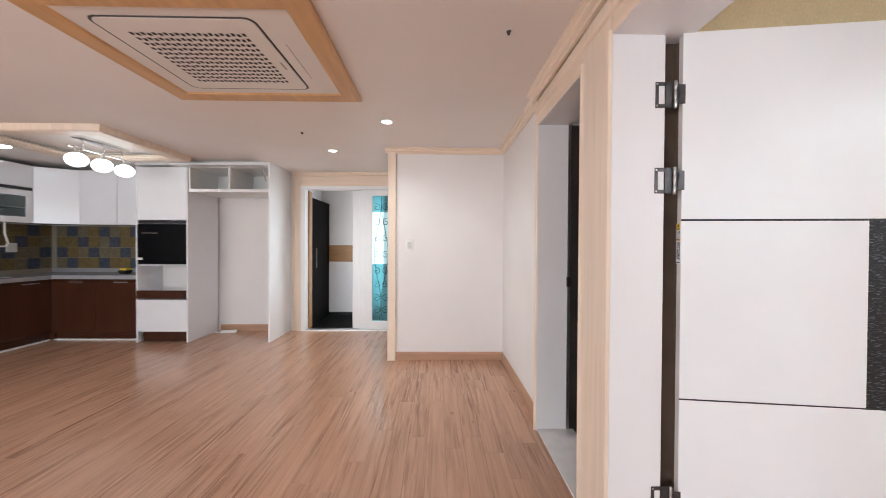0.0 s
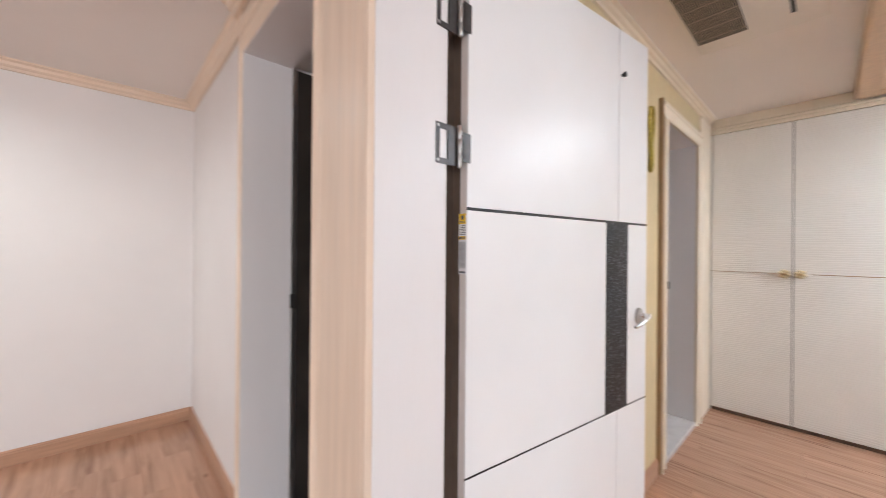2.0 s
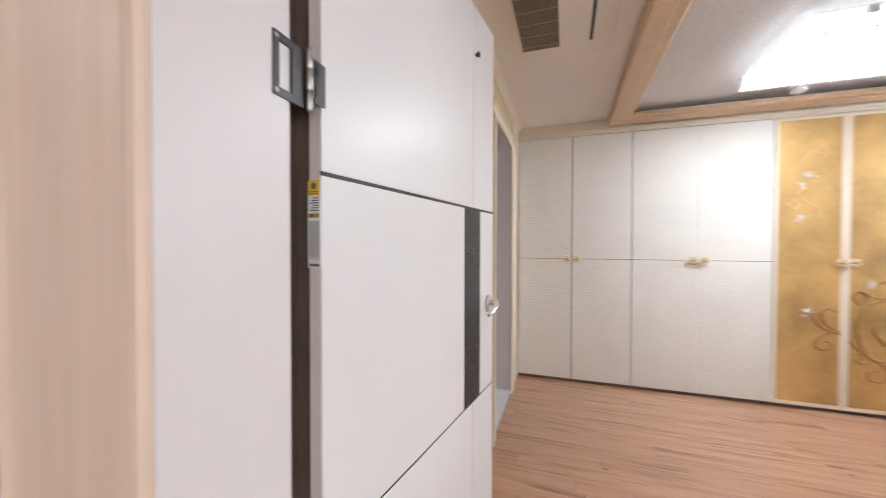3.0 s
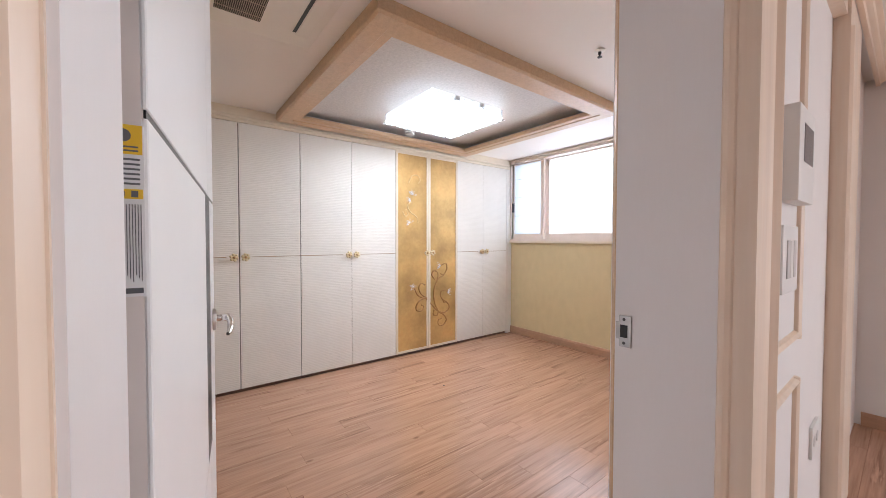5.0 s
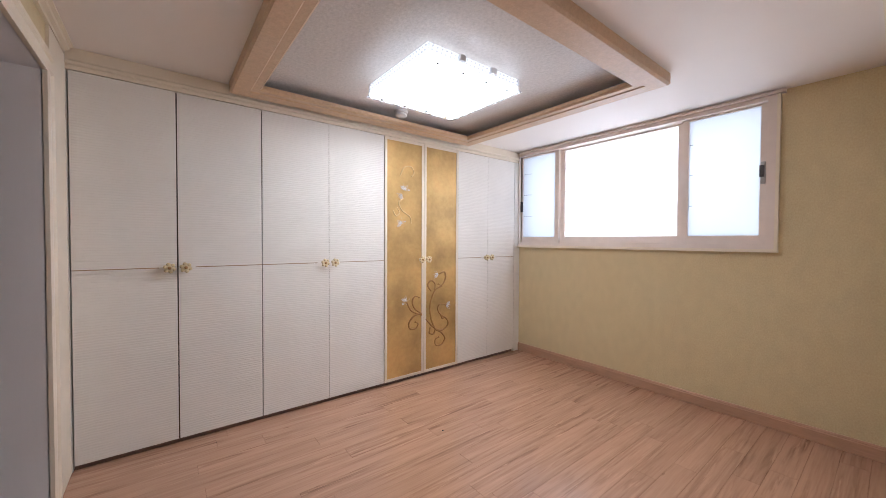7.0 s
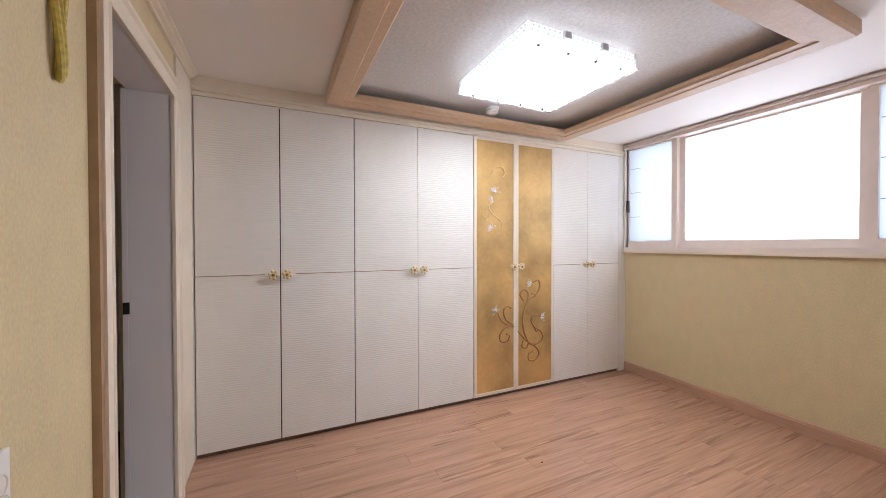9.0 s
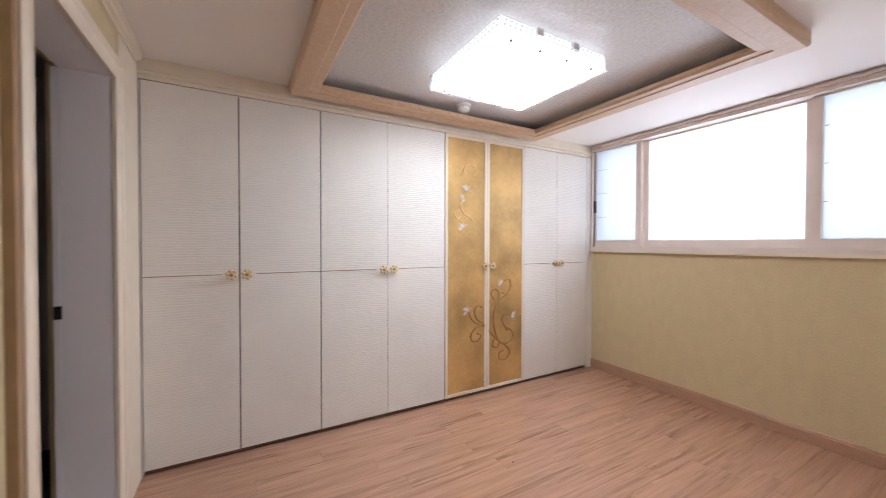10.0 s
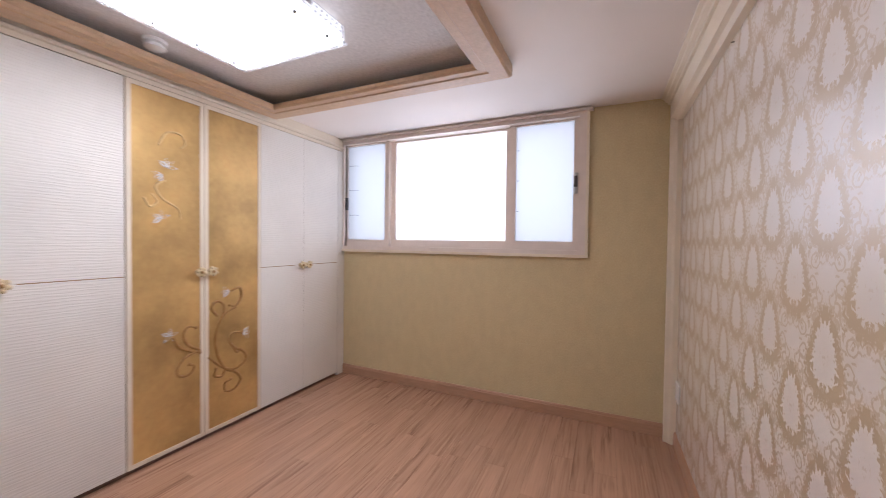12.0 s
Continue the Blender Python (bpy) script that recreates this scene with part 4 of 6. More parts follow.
def knob(parent, y):
    """A rosette knob: stem, ring of petals, middle bead."""
    bm = bmesh.new()
    lathe(bm, (0, y, GZ), (-1, 0, 0), [(0.018, 0), (0.018, 0.004), (0.009, 0.008), (0.009, 0.022), (0.023, 0.028), (0.026, 0.036), (0.016, 0.042)], 18)
    k = part("knob", bm, KNOB_IVORY, parent, "ivory and gilt rosette knob", True)
    bm = bmesh.new()
    for i in range(6):
        a = i * math.pi / 3 + 0.3
        c = Matrix.Translation((-0.034, y + 0.0225 * math.cos(a), GZ + 0.0225 * math.sin(a)))
        bmesh.ops.create_icosphere(bm, subdivisions=2, radius=0.0118, matrix=c @ Matrix.Diagonal((0.85, 1, 1, 1)))
    part("petal_ring", bm, KNOB_IVORY, k, smooth=True)
    bm = bmesh.new()
    bmesh.ops.create_icosphere(bm, subdivisions=2, radius=0.010, matrix=Matrix.Translation((-0.041, y, GZ)))
    part("bead", bm, GOLD_DARK, k, smooth=True)


def plain_door(parent, y0, y1, knob_side, inner):
    """A ribbed door with a groove at knob height that stops short of the knob; y0 is the larger y."""
    outer = 0.0036
    a, b = (y1 + inner, y0 - outer) if knob_side < 0 else (y1 + outer, y0 - inner)
    bm = bmesh.new()
    gap0, gap1 = ((a, a + 0.088) if knob_side < 0 else (b - 0.088, b))
    for z0, z1 in ((BOT, GZ - 0.0026), (GZ + 0.0026, TOP)):
        box(bm, 0.0, 0.018, a, b, z0, z1)
    box(bm, 0.0002, 0.018, gap0, gap1, GZ - 0.0027, GZ + 0.0027)
    if knob_side < 0:
        box(bm, 0.004, 0.018, gap1, b, GZ - 0.0028, GZ + 0.0028, 1)
    else:
        box(bm, 0.004, 0.018, a, gap0, GZ - 0.0028, GZ + 0.0028, 1)
    d = part("door", bm, [RIBBED, BROWN_EDGE], parent, "ribbed white wardrobe door")
    knob(d, (a + 0.038) if knob_side < 0 else (b - 0.036))


def flower(bm, y, z, s, tilt, petals=5, arc=2 * math.pi):
    """A sprig of small crystals set along the outlines of its petals."""
    for i in range(petals):
        a = tilt + i * arc / petals
        for side in (-1, 1):
            for k in range(1, 6):
                f = k / 5
                d, w = s * 1.2 * f, side * s * 0.20 * math.sin(math.pi * f)
                m = Matrix.Translation((-0.001, y + math.cos(a) * d - math.sin(a) * w, z + math.sin(a) * d + math.cos(a) * w)) @ Matrix.Diagonal((0.8, 1, 1, 1))
                bmesh.ops.create_icosphere(bm, subdivisions=1, radius=s * (0.11 + 0.05 * math.sin(7 * k + i)), matrix=m)
    bmesh.ops.create_icosphere(bm, subdivisions=1, radius=s * 0.18, matrix=Matrix.Translation((-0.002, y, z)))


def gold_door(parent, y0, y1, knob_side, vines, flowers):
    """A white-framed door with a gilded panel and raised scrollwork; vines and flowers are in the door's own y and z."""
    a, b = y1 + 0.002, y0 - 0.002
    bm = bmesh.new()
    f = 0.024
    for q in ((a, a + f, BOT, TOP), (b - f, b, BOT, TOP), (a + f, b - f, BOT, BOT + f), (a + f, b - f, TOP - f, TOP)):
        box(bm, -0.004, 0.018, *q)
    d = part("door", bm, CREAM_TRIM, parent, "gilded wardrobe door in a white frame")
    bm = bmesh.new()
    box(bm, 0.001, 0.014, a + f - 0.001, b - f + 0.001, BOT + f - 0.001, TOP - f + 0.001)
    part("gilded_panel", bm, GOLD, d, "mottled gold leaf panel")
    if vines:
        for v in vines:
            bm = bmesh.new()
            n = len(v)
            sweep(bm, [(-0.0015, y, z) for y, z in v], 0.0055 if v[0][1] > 1.2 else 0.0075, 8, [0.65 + 0.45 * math.sin(math.pi * min(1, 0.15 + k / n)) for k in range(n)])
            bmesh.ops.create_icosphere(bm, subdivisions=2, radius=0.006 if v[0][1] > 1.2 else 0.010, matrix=Matrix.Translation((0.0, *v[-1])) @ Matrix.Diagonal((0.6, 1, 1, 1)))
            high = v[0][1] > 1.2
            part("scroll", bm, GOLD_PALE if high else GOLD_DARK, d, "pale gold scroll relief" if high else "antique gold scroll relief", True)
    for y, z, s, *rest in flowers:
        bm = bmesh.new()
        flower(bm, y, z, s, *rest)
        part("crystal_flower", bm, CRYSTAL, d, "silver crystal flower", True)
    knob(d, (a + 0.035) if knob_side < 0 else (b - 0.035))


def wardrobe(y0, y1, label, group="built-in wardrobes"):
    ob = thing("wardrobe", (WX, 0, 0), label, "wardrobe", group)
    bm = bmesh.new()
    box(bm, 0.019, 0.60, y1 + 0.001, y0 - 0.001, BOT - 0.003, TOP)
    part("carcass", bm, [SEAM], ob)
    bm = bmesh.new()
    box(bm, 0.022, 0.58, y1 + 0.001, y0 - 0.001, 0.0, BOT - 0.004)
    part("plinth", bm, PLINTH, ob, "dark brown plinth")
    return ob


Y = [1.341, 0.872, 0.393, -0.084, -0.572, -0.991, -1.411, -1.834, -2.265]
for i in (0, 2, 6):
    w = wardrobe(Y[i], Y[i + 2], "built-in white wardrobe with two ribbed doors and rosette knobs")
    gap = {0: 0.0036, 2: 0.0018, 6: 0.0011}[i]
    plain_door(w, Y[i], Y[i + 1], -1, gap)
    plain_door(w, Y[i + 1], Y[i + 2], 1, gap)
w = wardrobe(Y[4], Y[6], "built-in wardrobe with two gilded doors and crystal scrollwork")


def smooth(points, n=7):
    """A flowing line through a few control points of a scroll, given as (across, up) in the door panel, 0 to 1 across and metres up."""
    out = []
    for k in range(len(points) - 1):
        p0, p1, p2, p3 = (points[max(0, min(len(points) - 1, k + d))] for d in (-1, 0, 1, 2))
        for i in range(n):
            t = i / n
            out.append(tuple(0.5 * (2 * b + (c - a) * t + (2 * a - 5 * b + 4 * c - d) * t * t + (3 * b - a - 3 * c + d) * t ** 3) for a, b, c, d in zip(p0, p1, p2, p3)))
    return out + [points[-1]]


def in_panel(y0, y1, line):
    return [(y0 - 0.026 + (y1 - y0 + 0.052) * u, z) for u, z in line]


LOWER_LEFT = [[(0.56, 0.72), (0.66, 0.65), (0.82, 0.61), (1.0, 0.585)], [(1.0, 0.60), (0.80, 0.65), (0.72, 0.72), (0.80, 0.765), (0.93, 0.75)],
              [(1.0, 0.60), (0.76, 0.58), (0.62, 0.52), (0.66, 0.47), (0.82, 0.465), (0.90, 0.505), (0.82, 0.525)]]
UPPER_LEFT = [[(0.36, 1.86), (0.48, 1.94), (0.68, 1.95), (0.76, 1.90), (0.70, 1.87)], [(0.46, 1.66), (0.32, 1.62), (0.42, 1.55), (0.64, 1.50), (0.68, 1.44)], [(0.16, 1.55), (0.24, 1.50), (0.34, 1.53), (0.28, 1.57)]]
LOWER_RIGHT = [[(0.52, 0.84), (0.28, 0.80), (0.13, 0.67), (0.16, 0.54), (0.30, 0.43), (0.50, 0.385), (0.62, 0.32), (0.50, 0.265), (0.32, 0.27), (0.30, 0.325), (0.42, 0.34)],
               [(0.30, 0.43), (0.16, 0.475), (0.0, 0.535)], [(0.16, 0.80), (0.05, 0.86), (0.15, 0.90), (0.28, 0.87), (0.28, 0.81)],
               [(0.30, 0.43), (0.52, 0.405), (0.73, 0.45), (0.68, 0.51), (0.48, 0.56), (0.38, 0.62), (0.46, 0.665), (0.66, 0.65)],
               [(0.30, 0.42), (0.24, 0.385), (0.11, 0.40), (0.14, 0.445)], [(0.42, 0.96), (0.60, 0.975), (0.63, 0.91), (0.52, 0.85), (0.40, 0.86)], [(0.48, 0.56), (0.54, 0.52), (0.62, 0.53)]]
gold_door(w, Y[4], Y[5], -1, [in_panel(Y[4], Y[5], smooth(v)) for v in LOWER_LEFT + UPPER_LEFT],
          [(Y[4] - 0.215, 0.735, 0.037, 0.4), (Y[4] - 0.205, 1.74, 0.042, 0.6, 4, 3.4), (Y[4] - 0.175, 1.69, 0.038, -1.4, 3, 2.4), (Y[4] - 0.17, 1.435, 0.040, -0.6, 4, 4.4)])
gold_door(w, Y[5], Y[6], 1, [in_panel(Y[5], Y[6], smooth(v)) for v in LOWER_RIGHT],
          [(Y[5] - 0.165, 0.955, 0.042, -0.7, 3, 2.2), (Y[5] - 0.275, 0.64, 0.046, 2.4, 3, 2.2)])
bm = bmesh.new()
box(bm, WX + 0.001, WX + 0.6, WINY + 0.0, Y[8] - 0.003, 0.0, TOP)
box(bm, WX + 0.001, WX + 0.6, Y[0] + 0.003, ENSY, 0.0, TOP)
setting("trim_wardrobe_fillers", bm, RIBBED, "white filler strips at the wardrobe ends", "trim")
bm = bmesh.new()
box(bm, WX + 0.004, WX + 0.6, WINY, ENSY, TOP + 0.006, CEIL)
extrude(bm, [(WX + 0.004, TOP + 0.030), (WX - 0.010, TOP + 0.034), (WX - 0.012, TOP + 0.046), (WX - 0.004, TOP + 0.056), (WX + 0.004, TOP + 0.060)], "y", WINY, ENSY)
setting("trim_wardrobe_fascia", bm, CREAM_TRIM, "cream fascia between wardrobes and ceiling", "trim")

# ---- bedroom window ----
window_1 = thing("window_1", (0, WINY, 0), "wide three-part sliding bedroom window with frosted panes", "window", kind="structure")
bm = bmesh.new()
fx0, fx1, fz0, fz1 = 1.470, 3.712, 1.216, 2.284
for q in ((fx0, fx0 + 0.06, fz0, fz1), (fx1 - 0.012, fx1, fz0, fz1), (fx0 + 0.06, fx1 - 0.012, fz0, fz0 + 0.05), (fx0 + 0.06, fx1 - 0.012, fz1 - 0.03, fz1)):
    box(bm, q[0], q[1], -0.12, 0.028, q[2], q[3])
part("window_frame", bm, SASH, window_1)
bm = bmesh.new()
box(bm, fx0 - 0.008, fx1, 0.0, 0.040, fz0 - 0.004, fz0 + 0.018)
part("window_sill", bm, CREAM_TRIM, window_1)
bm = bmesh.new()
box(bm, fx0 - 0.006, fx0 + 0.012, 0.0, 0.034, fz0, fz1)
part("side_trim", bm, CREAM_TRIM, window_1)


def sash(x0, x1, y0, y1, st, bottom, glass, top=0.012, last=None):
    bm = bmesh.new()
    z0, z1 = fz0 + 0.05, fz1 - 0.03
    last = last or st
    for q in ((x0, x0 + st, z0, z1), (x1 - last, x1, z0, z1), (x0 + st, x1 - last, z0, z0 + bottom), (x0 + st, x1 - last, z1 - top, z1)):
        box(bm, q[0], q[1], y0, y1, q[2], q[3])
    s = part("sash", bm, SASH, window_1)
    bm = bmesh.new()
    box(bm, x0 + st, x1 - last, (y0 + y1) / 2 - 0.003, (y0 + y1) / 2 + 0.003, z0 + bottom, z1 - top)
    p = part("pane", bm, glass, s, "frosted glass pane")
    p.visible_shadow = False
    return s


sash(3.205, 3.700, -0.055, -0.018, 0.047, 0.064, FROST_DENSE, last=0.010)
sash(2.045, 3.215, -0.100, -0.062, 0.055, 0.064, FROST)
right_sash = sash(1.525, 2.058, -0.055, -0.018, 0.047, 0.064, FROST_DENSE)
bm = bmesh.new()
box(bm, 3.680, 3.700, -0.017, 0.004, 1.62, 1.74)
part("latch", bm, DARK_STEEL, window_1, "dark sash latch")
bm = bmesh.new()
box(bm, 1.540, 1.566, -0.012, 0.006, 1.69, 1.845)
soften(bm, 0.004, 2)
hb = part("handle_plate", bm, STEEL, right_sash, "grey steel handle plate", True)
bm = bmesh.new()
cyl(bm, (1.553, 0.004, 1.80), (0, 1, 0), 0.010, 0.009, 0.026, 14)
box(bm, 1.541, 1.565, 0.024, 0.044, 1.735, 1.815)
part("lever", bm, DARK_STEEL, hb, "dark steel lever")
ETCH = material("etched_grey", (0.16, 0.17, 0.19), 0.5)
# etched line marks on the outer panes
for x0, zs, yy, count in ((3.57, (1.565, 1.81, 2.05), -0.032, 4), (3.135, (1.565, 1.81, 2.05), -0.077, 1), (1.985, (1.565, 1.81, 2.05), -0.032, 1)):
    for z in zs:
        bm = bmesh.new()
        for k in range(count):
            box(bm, x0 + 0.03 * k, x0 + 0.020 + 0.03 * k, yy, yy + 0.001, z + 0.003 * (k % 2), z + 0.0065 + 0.003 * (k % 2))
        part("etched_mark", bm, ETCH, window_1)
# daylight backdrop outside
bm = bmesh.new()
box(bm, 0.2, 5.0, -4.6, -4.55, -0.5, 4.0)
backdrop = tagged(new("backdrop", mesh_of("backdrop", bm, emitter("hazy_daylight", (1.0, 1.0, 1.0), 4.0))), "plain bright hazy daylight outside the window", "backdrop", kind="structure")

# ---- bedroom ceiling lamp: glowing plate with clear crystal edges ----
lamp = thing("ceiling_lamp", (2.780, -0.477, 2.218), "square LED ceiling lamp with clear crystal edge panels, lit", "ceiling lamp")
hx, hy = 0.330, 0.352
bm = bmesh.new()
box(bm, -hx + 0.007, hx - 0.007, -hy + 0.007, hy - 0.007, 0.0165, 0.082)
part("side_diffuser", bm, LAMP_SIDE, lamp, "softly glowing side diffuser")
bm = bmesh.new()
box(bm, -hx + 0.05, hx - 0.05, -hy + 0.05, hy - 0.05, 0.0825, TRAYZ - 2.218)
part("body", bm, PLASTIC, lamp)
bm = bmesh.new()
box(bm, -hx + 0.006, hx - 0.006, -hy + 0.006, hy - 0.006, 0.0, 0.016)
diff = part("diffuser", bm, LAMP_GLOW, lamp, "glowing white diffuser")
bm = bmesh.new()
for q in ((-hx - 0.012, hx + 0.012, -hy - 0.012, -hy + 0.004), (-hx - 0.012, hx + 0.012, hy - 0.004, hy + 0.012), (-hx - 0.012, -hx + 0.004, -hy + 0.004, hy - 0.004), (hx - 0.004, hx + 0.012, -hy + 0.004, hy - 0.004)):
    box(bm, *q, -0.004, 0.002)
part("rim", bm, ACRYLIC, lamp, "clear acrylic rim")
for sx, sy in ((1, 0), (-1, 0), (0, 1), (0, -1)):
    for k in range(3):
        bm = bmesh.new()
        L = (hy if sx else hx) * 2 / 3
        c = -(hy if sx else hx) + L * (k + 0.5)
        half = L / 2 - 0.003
        if sx:
            box(bm, sx * hx - 0.004, sx * hx + 0.004, c - half, c + half, 0.004, 0.076)
        else:
            box(bm, c - half, c + half, sy * hy - 0.004, sy * hy + 0.004, 0.004, 0.076)
        pan = part("crystal_panel", bm, ACRYLIC, lamp, "clear crystal edge panel")
        bm = bmesh.new()
        for r in range(3):
            for j in range(7):
                u = c - half + (j + 0.5 + 0.25 * (r % 2)) * (2 * half) / 7.5
                p = (sx * (hx + 0.001), u, 0.02 + r * 0.022) if sx else (u, sy * (hy + 0.001), 0.02 + r * 0.022)
                bmesh.ops.create_icosphere(bm, subdivisions=1, radius=0.0055, matrix=Matrix.Translation(p))
        part("crystal_trim", bm, ACRYLIC, pan, smooth=True)
for sx in (-1, 1):
    for y in (-0.122, 0.122):
        bm = bmesh.new()
        box(bm, sx * hx - 0.010, sx * hx + 0.010, y - 0.02, y + 0.02, 0.045, 0.078)
        part("clip", bm, KITCHEN_WHITE, lamp, "white panel clip")
    for k in range(4):
        bm = bmesh.new()
        cyl(bm, (sx * (hx - 0.025), -0.27 + k * 0.18, 0.0), (0, 0, -1), 0.011, 0.009, 0.007, 14)
        part("fixing_stud", bm, DARK_STEEL, lamp)

# smoke detector on the tray ceiling
det = thing("smoke_detector", (3.46, -0.585, TRAYZ), "round white smoke detector on the tray ceiling", "smoke detector")
bm = bmesh.new()
lathe(bm, (0, 0, 0), (0, 0, -1), [(0.052, 0), (0.052, 0.016), (0.046, 0.020), (0.036, 0.021), (0.036, 0.030), (0.046, 0.032), (0.046, 0.040), (0.034, 0.048), (0.010, 0.050)], 28)
part("body", bm, PLASTIC, det, smooth=True)


# sprinkler heads
def sprinkler(x, y, name, label):
    ob = thing(name, (x, y, CEIL), label, "sprinkler", "ceiling sprinklers")
    bm = bmesh.new()
    lathe(bm, (0, 0, 0), (0, 0, -1), [(0.030, 0), (0.030, 0.003), (0.024, 0.006), (0.016, 0.008)], 24)
    part("rosette", bm, PLASTIC, ob, smooth=True)
    bm = bmesh.new()
    lathe(bm, (0, 0, -0.008), (0, 0, -1), [(0.009, 0), (0.009, 0.012), (0.004, 0.014), (0.004, 0.024), (0.013, 0.026), (0.013, 0.029)], 16)
    part("head", bm, DARK_STEEL, ob, smooth=True)


sprinkler(1.505, -0.61, "sprinkler", "small white and steel sprinkler in the bedroom ceiling")
for x, y in ((0.25, 1.71), (-1.36, 3.34)):
    ob = thing("sprinkler", (x, y, CEIL), "tiny dark concealed sprinkler in the living room ceiling", "sprinkler", "ceiling sprinklers")
    bm = bmesh.new()
    lathe(bm, (0, 0, 0), (0, 0, -1), [(0.020, 0), (0.020, 0.002), (0.012, 0.003)], 20)
    part("rosette", bm, PLASTIC, ob, smooth=True)
    bm = bmesh.new()
    lathe(bm, (0, 0, -0.002), (0, 0, -1), [(0.011, 0), (0.011, 0.004), (0.005, 0.014), (0.008, 0.016)], 16)
    part("head", bm, BLACK, ob, smooth=True)

# bedroom air conditioner: one-way cassette
ac = thing("air_conditioner", (0, 0, CEIL), "cream one-way ceiling cassette air conditioner", "air conditioner")
bm = bmesh.new()
box(bm, 1.32, 2.470, 0.697, 1.165, -0.016, 0.0)
soften(bm, 0.006, 2)
part("panel", bm, AC_WHITE, ac, smooth=True)
bm = bmesh.new()
box(bm, 1.46, 2.345, 0.962, 1.152, -0.0175, -0.0162)
gr = part("intake", bm, GRILLE_DARK, ac, "dark intake grille")
bm = bmesh.new()
for k in range(24):
    y = 0.966 + k * 0.0078
    box(bm, 1.46, 2.345, y, y + 0.0024, -0.0195, -0.0176)
for k in range(9):
    x = 1.50 + k * 0.10
    box(bm, x, x + 0.004, 0.962, 1.152, -0.0205, -0.0196)
part("louvres", bm, GRILLE_TAN, gr)
bm = bmesh.new()
box(bm, 1.44, 2.33, 0.800, 0.816, -0.0178, -0.0162)
part("outlet_slot", bm, BLACK, ac, "black air outlet slot")
bm = bmesh.new()
box(bm, 1.42, 2.35, 0.735, 0.798, -0.021, -0.0162)
soften(bm, 0.002, 1)
part("flap", bm, AC_WHITE, ac)

# ---- living room ceiling ----
ac2 = thing("air_conditioner", (-1.28, 1.99, CEIL), "square four-way ceiling cassette air conditioner in an amber frame", "air conditioner")
bm = bmesh.new()
AX, AY = 0.64, 0.565
prof = [(0, 0.0), (0, -0.020), (0.008, -0.026), (0.112, -0.026), (0.122, -0.018), (0.122, 0.0)]
for (ax, ay, dx, dy), (bx, by, ex, ey) in (((-AX, -AY, 1, 1), (AX, -AY, -1, 1)), ((AX, -AY, -1, 1), (AX, AY, -1, -1)), ((AX, AY, -1, -1), (-AX, AY, 1, -1)), ((-AX, AY, 1, -1), (-AX, -AY, 1, 1))):
    r0 = [bm.verts.new((ax + dx * u, ay + dy * u, z)) for u, z in prof]
    r1 = [bm.verts.new((bx + ex * u, by + ey * u, z)) for u, z in prof]
    for i in range(len(prof)):
        bm.faces.new((r0[i], r0[(i + 1) % len(prof)], r1[(i + 1) % len(prof)], r1[i]))
part("frame", bm, AMBER_Y, ac2, "amber wood frame")
bm = bmesh.new()
box(bm, -AX + 0.122, AX - 0.122, -AY + 0.122, AY - 0.122, -0.016, 0.0)
part("panel", bm, AC_WHITE, ac2)


def rounded_rect(hx, hy, r, n=6):
    return [(sx * (hx - r) + r * math.cos(a0 + math.pi / 2 * i / n), sy * (hy - r) + r * math.sin(a0 + math.pi / 2 * i / n)) for sx, sy, a0 in ((1, 1, 0), (-1, 1, math.pi / 2), (-1, -1, math.pi), (1, -1, 1.5 * math.pi)) for i in range(n + 1)]


bm = bmesh.new()
extrude(bm, [(x - 0.042, y) for x, y in rounded_rect(0.384, 0.379, 0.05)], "z", -0.0172, -0.0162)
part("groove", bm, BLACK, ac2, "dark groove round the grille")
bm = bmesh.new()
extrude(bm, [(x - 0.042, y) for x, y in rounded_rect(0.372, 0.367, 0.042)], "z", -0.0196, -0.0173)
part("grille_plate", bm, AC_WHITE, ac2)
bm = bmesh.new()
box(bm, -0.0088, 0.0088, -0.0115, 0.0115, -0.0204, -0.0197)
slot_mesh = mesh_of("intake_slot", bm, GRILLE_DARK)
for j in range(12):
    for i in range(21):
        slot = new("intake_slot", slot_mesh)
        slot.parent = ac2
        slot.matrix_basis = Matrix.Translation((-0.312 + i * 0.0272, -0.245 + j * 0.0455 + 0.006 * (i % 2), 0))
bm = bmesh.new()
box(bm, 0.40, 0.404, -0.16, 0.22, -0.0168, -0.0162)
part("flap_line", bm, GRILLE_TAN, ac2)
bm = bmesh.new()
box(bm, 0.29, 0.302, 0.02, 0.10, -0.0205, -0.0197)
part("badge", bm, GRILLE_TAN, ac2)


def downlight(x, y):
    ob = thing("downlight", (x, y, CEIL), "round recessed ceiling downlight, lit", "downlight", "ceiling downlights")
    bm = bmesh.new()
    lathe(bm, (0, 0, 0), (0, 0, -1), [(0.055, 0), (0.055, 0.003), (0.048, 0.006), (0.042, 0.004)], 28)
    part("trim_ring", bm, PLASTIC, ob, smooth=True)
    bm = bmesh.new()
    cyl(bm, (0, 0, -0.0045), (0, 0, -1), 0.042, 0.042, 0.0015, 24)
    part("lens", bm, BULB, ob, "glowing lens")
    data = bpy.data.lights.new("downlight_beam", 'SPOT')
    data.energy, data.spot_size, data.spot_blend, data.shadow_soft_size, data.color = DOWNLIGHT, radians(168), 1.0, 0.06, (1.0, 0.95, 0.93)
    beam = new("downlight_beam", data)
    beam.matrix_world = look((x, y, CEIL - 0.012), (x, y, 0))


downlight(-0.525, 3.02)
downlight(-1.262, 3.99)

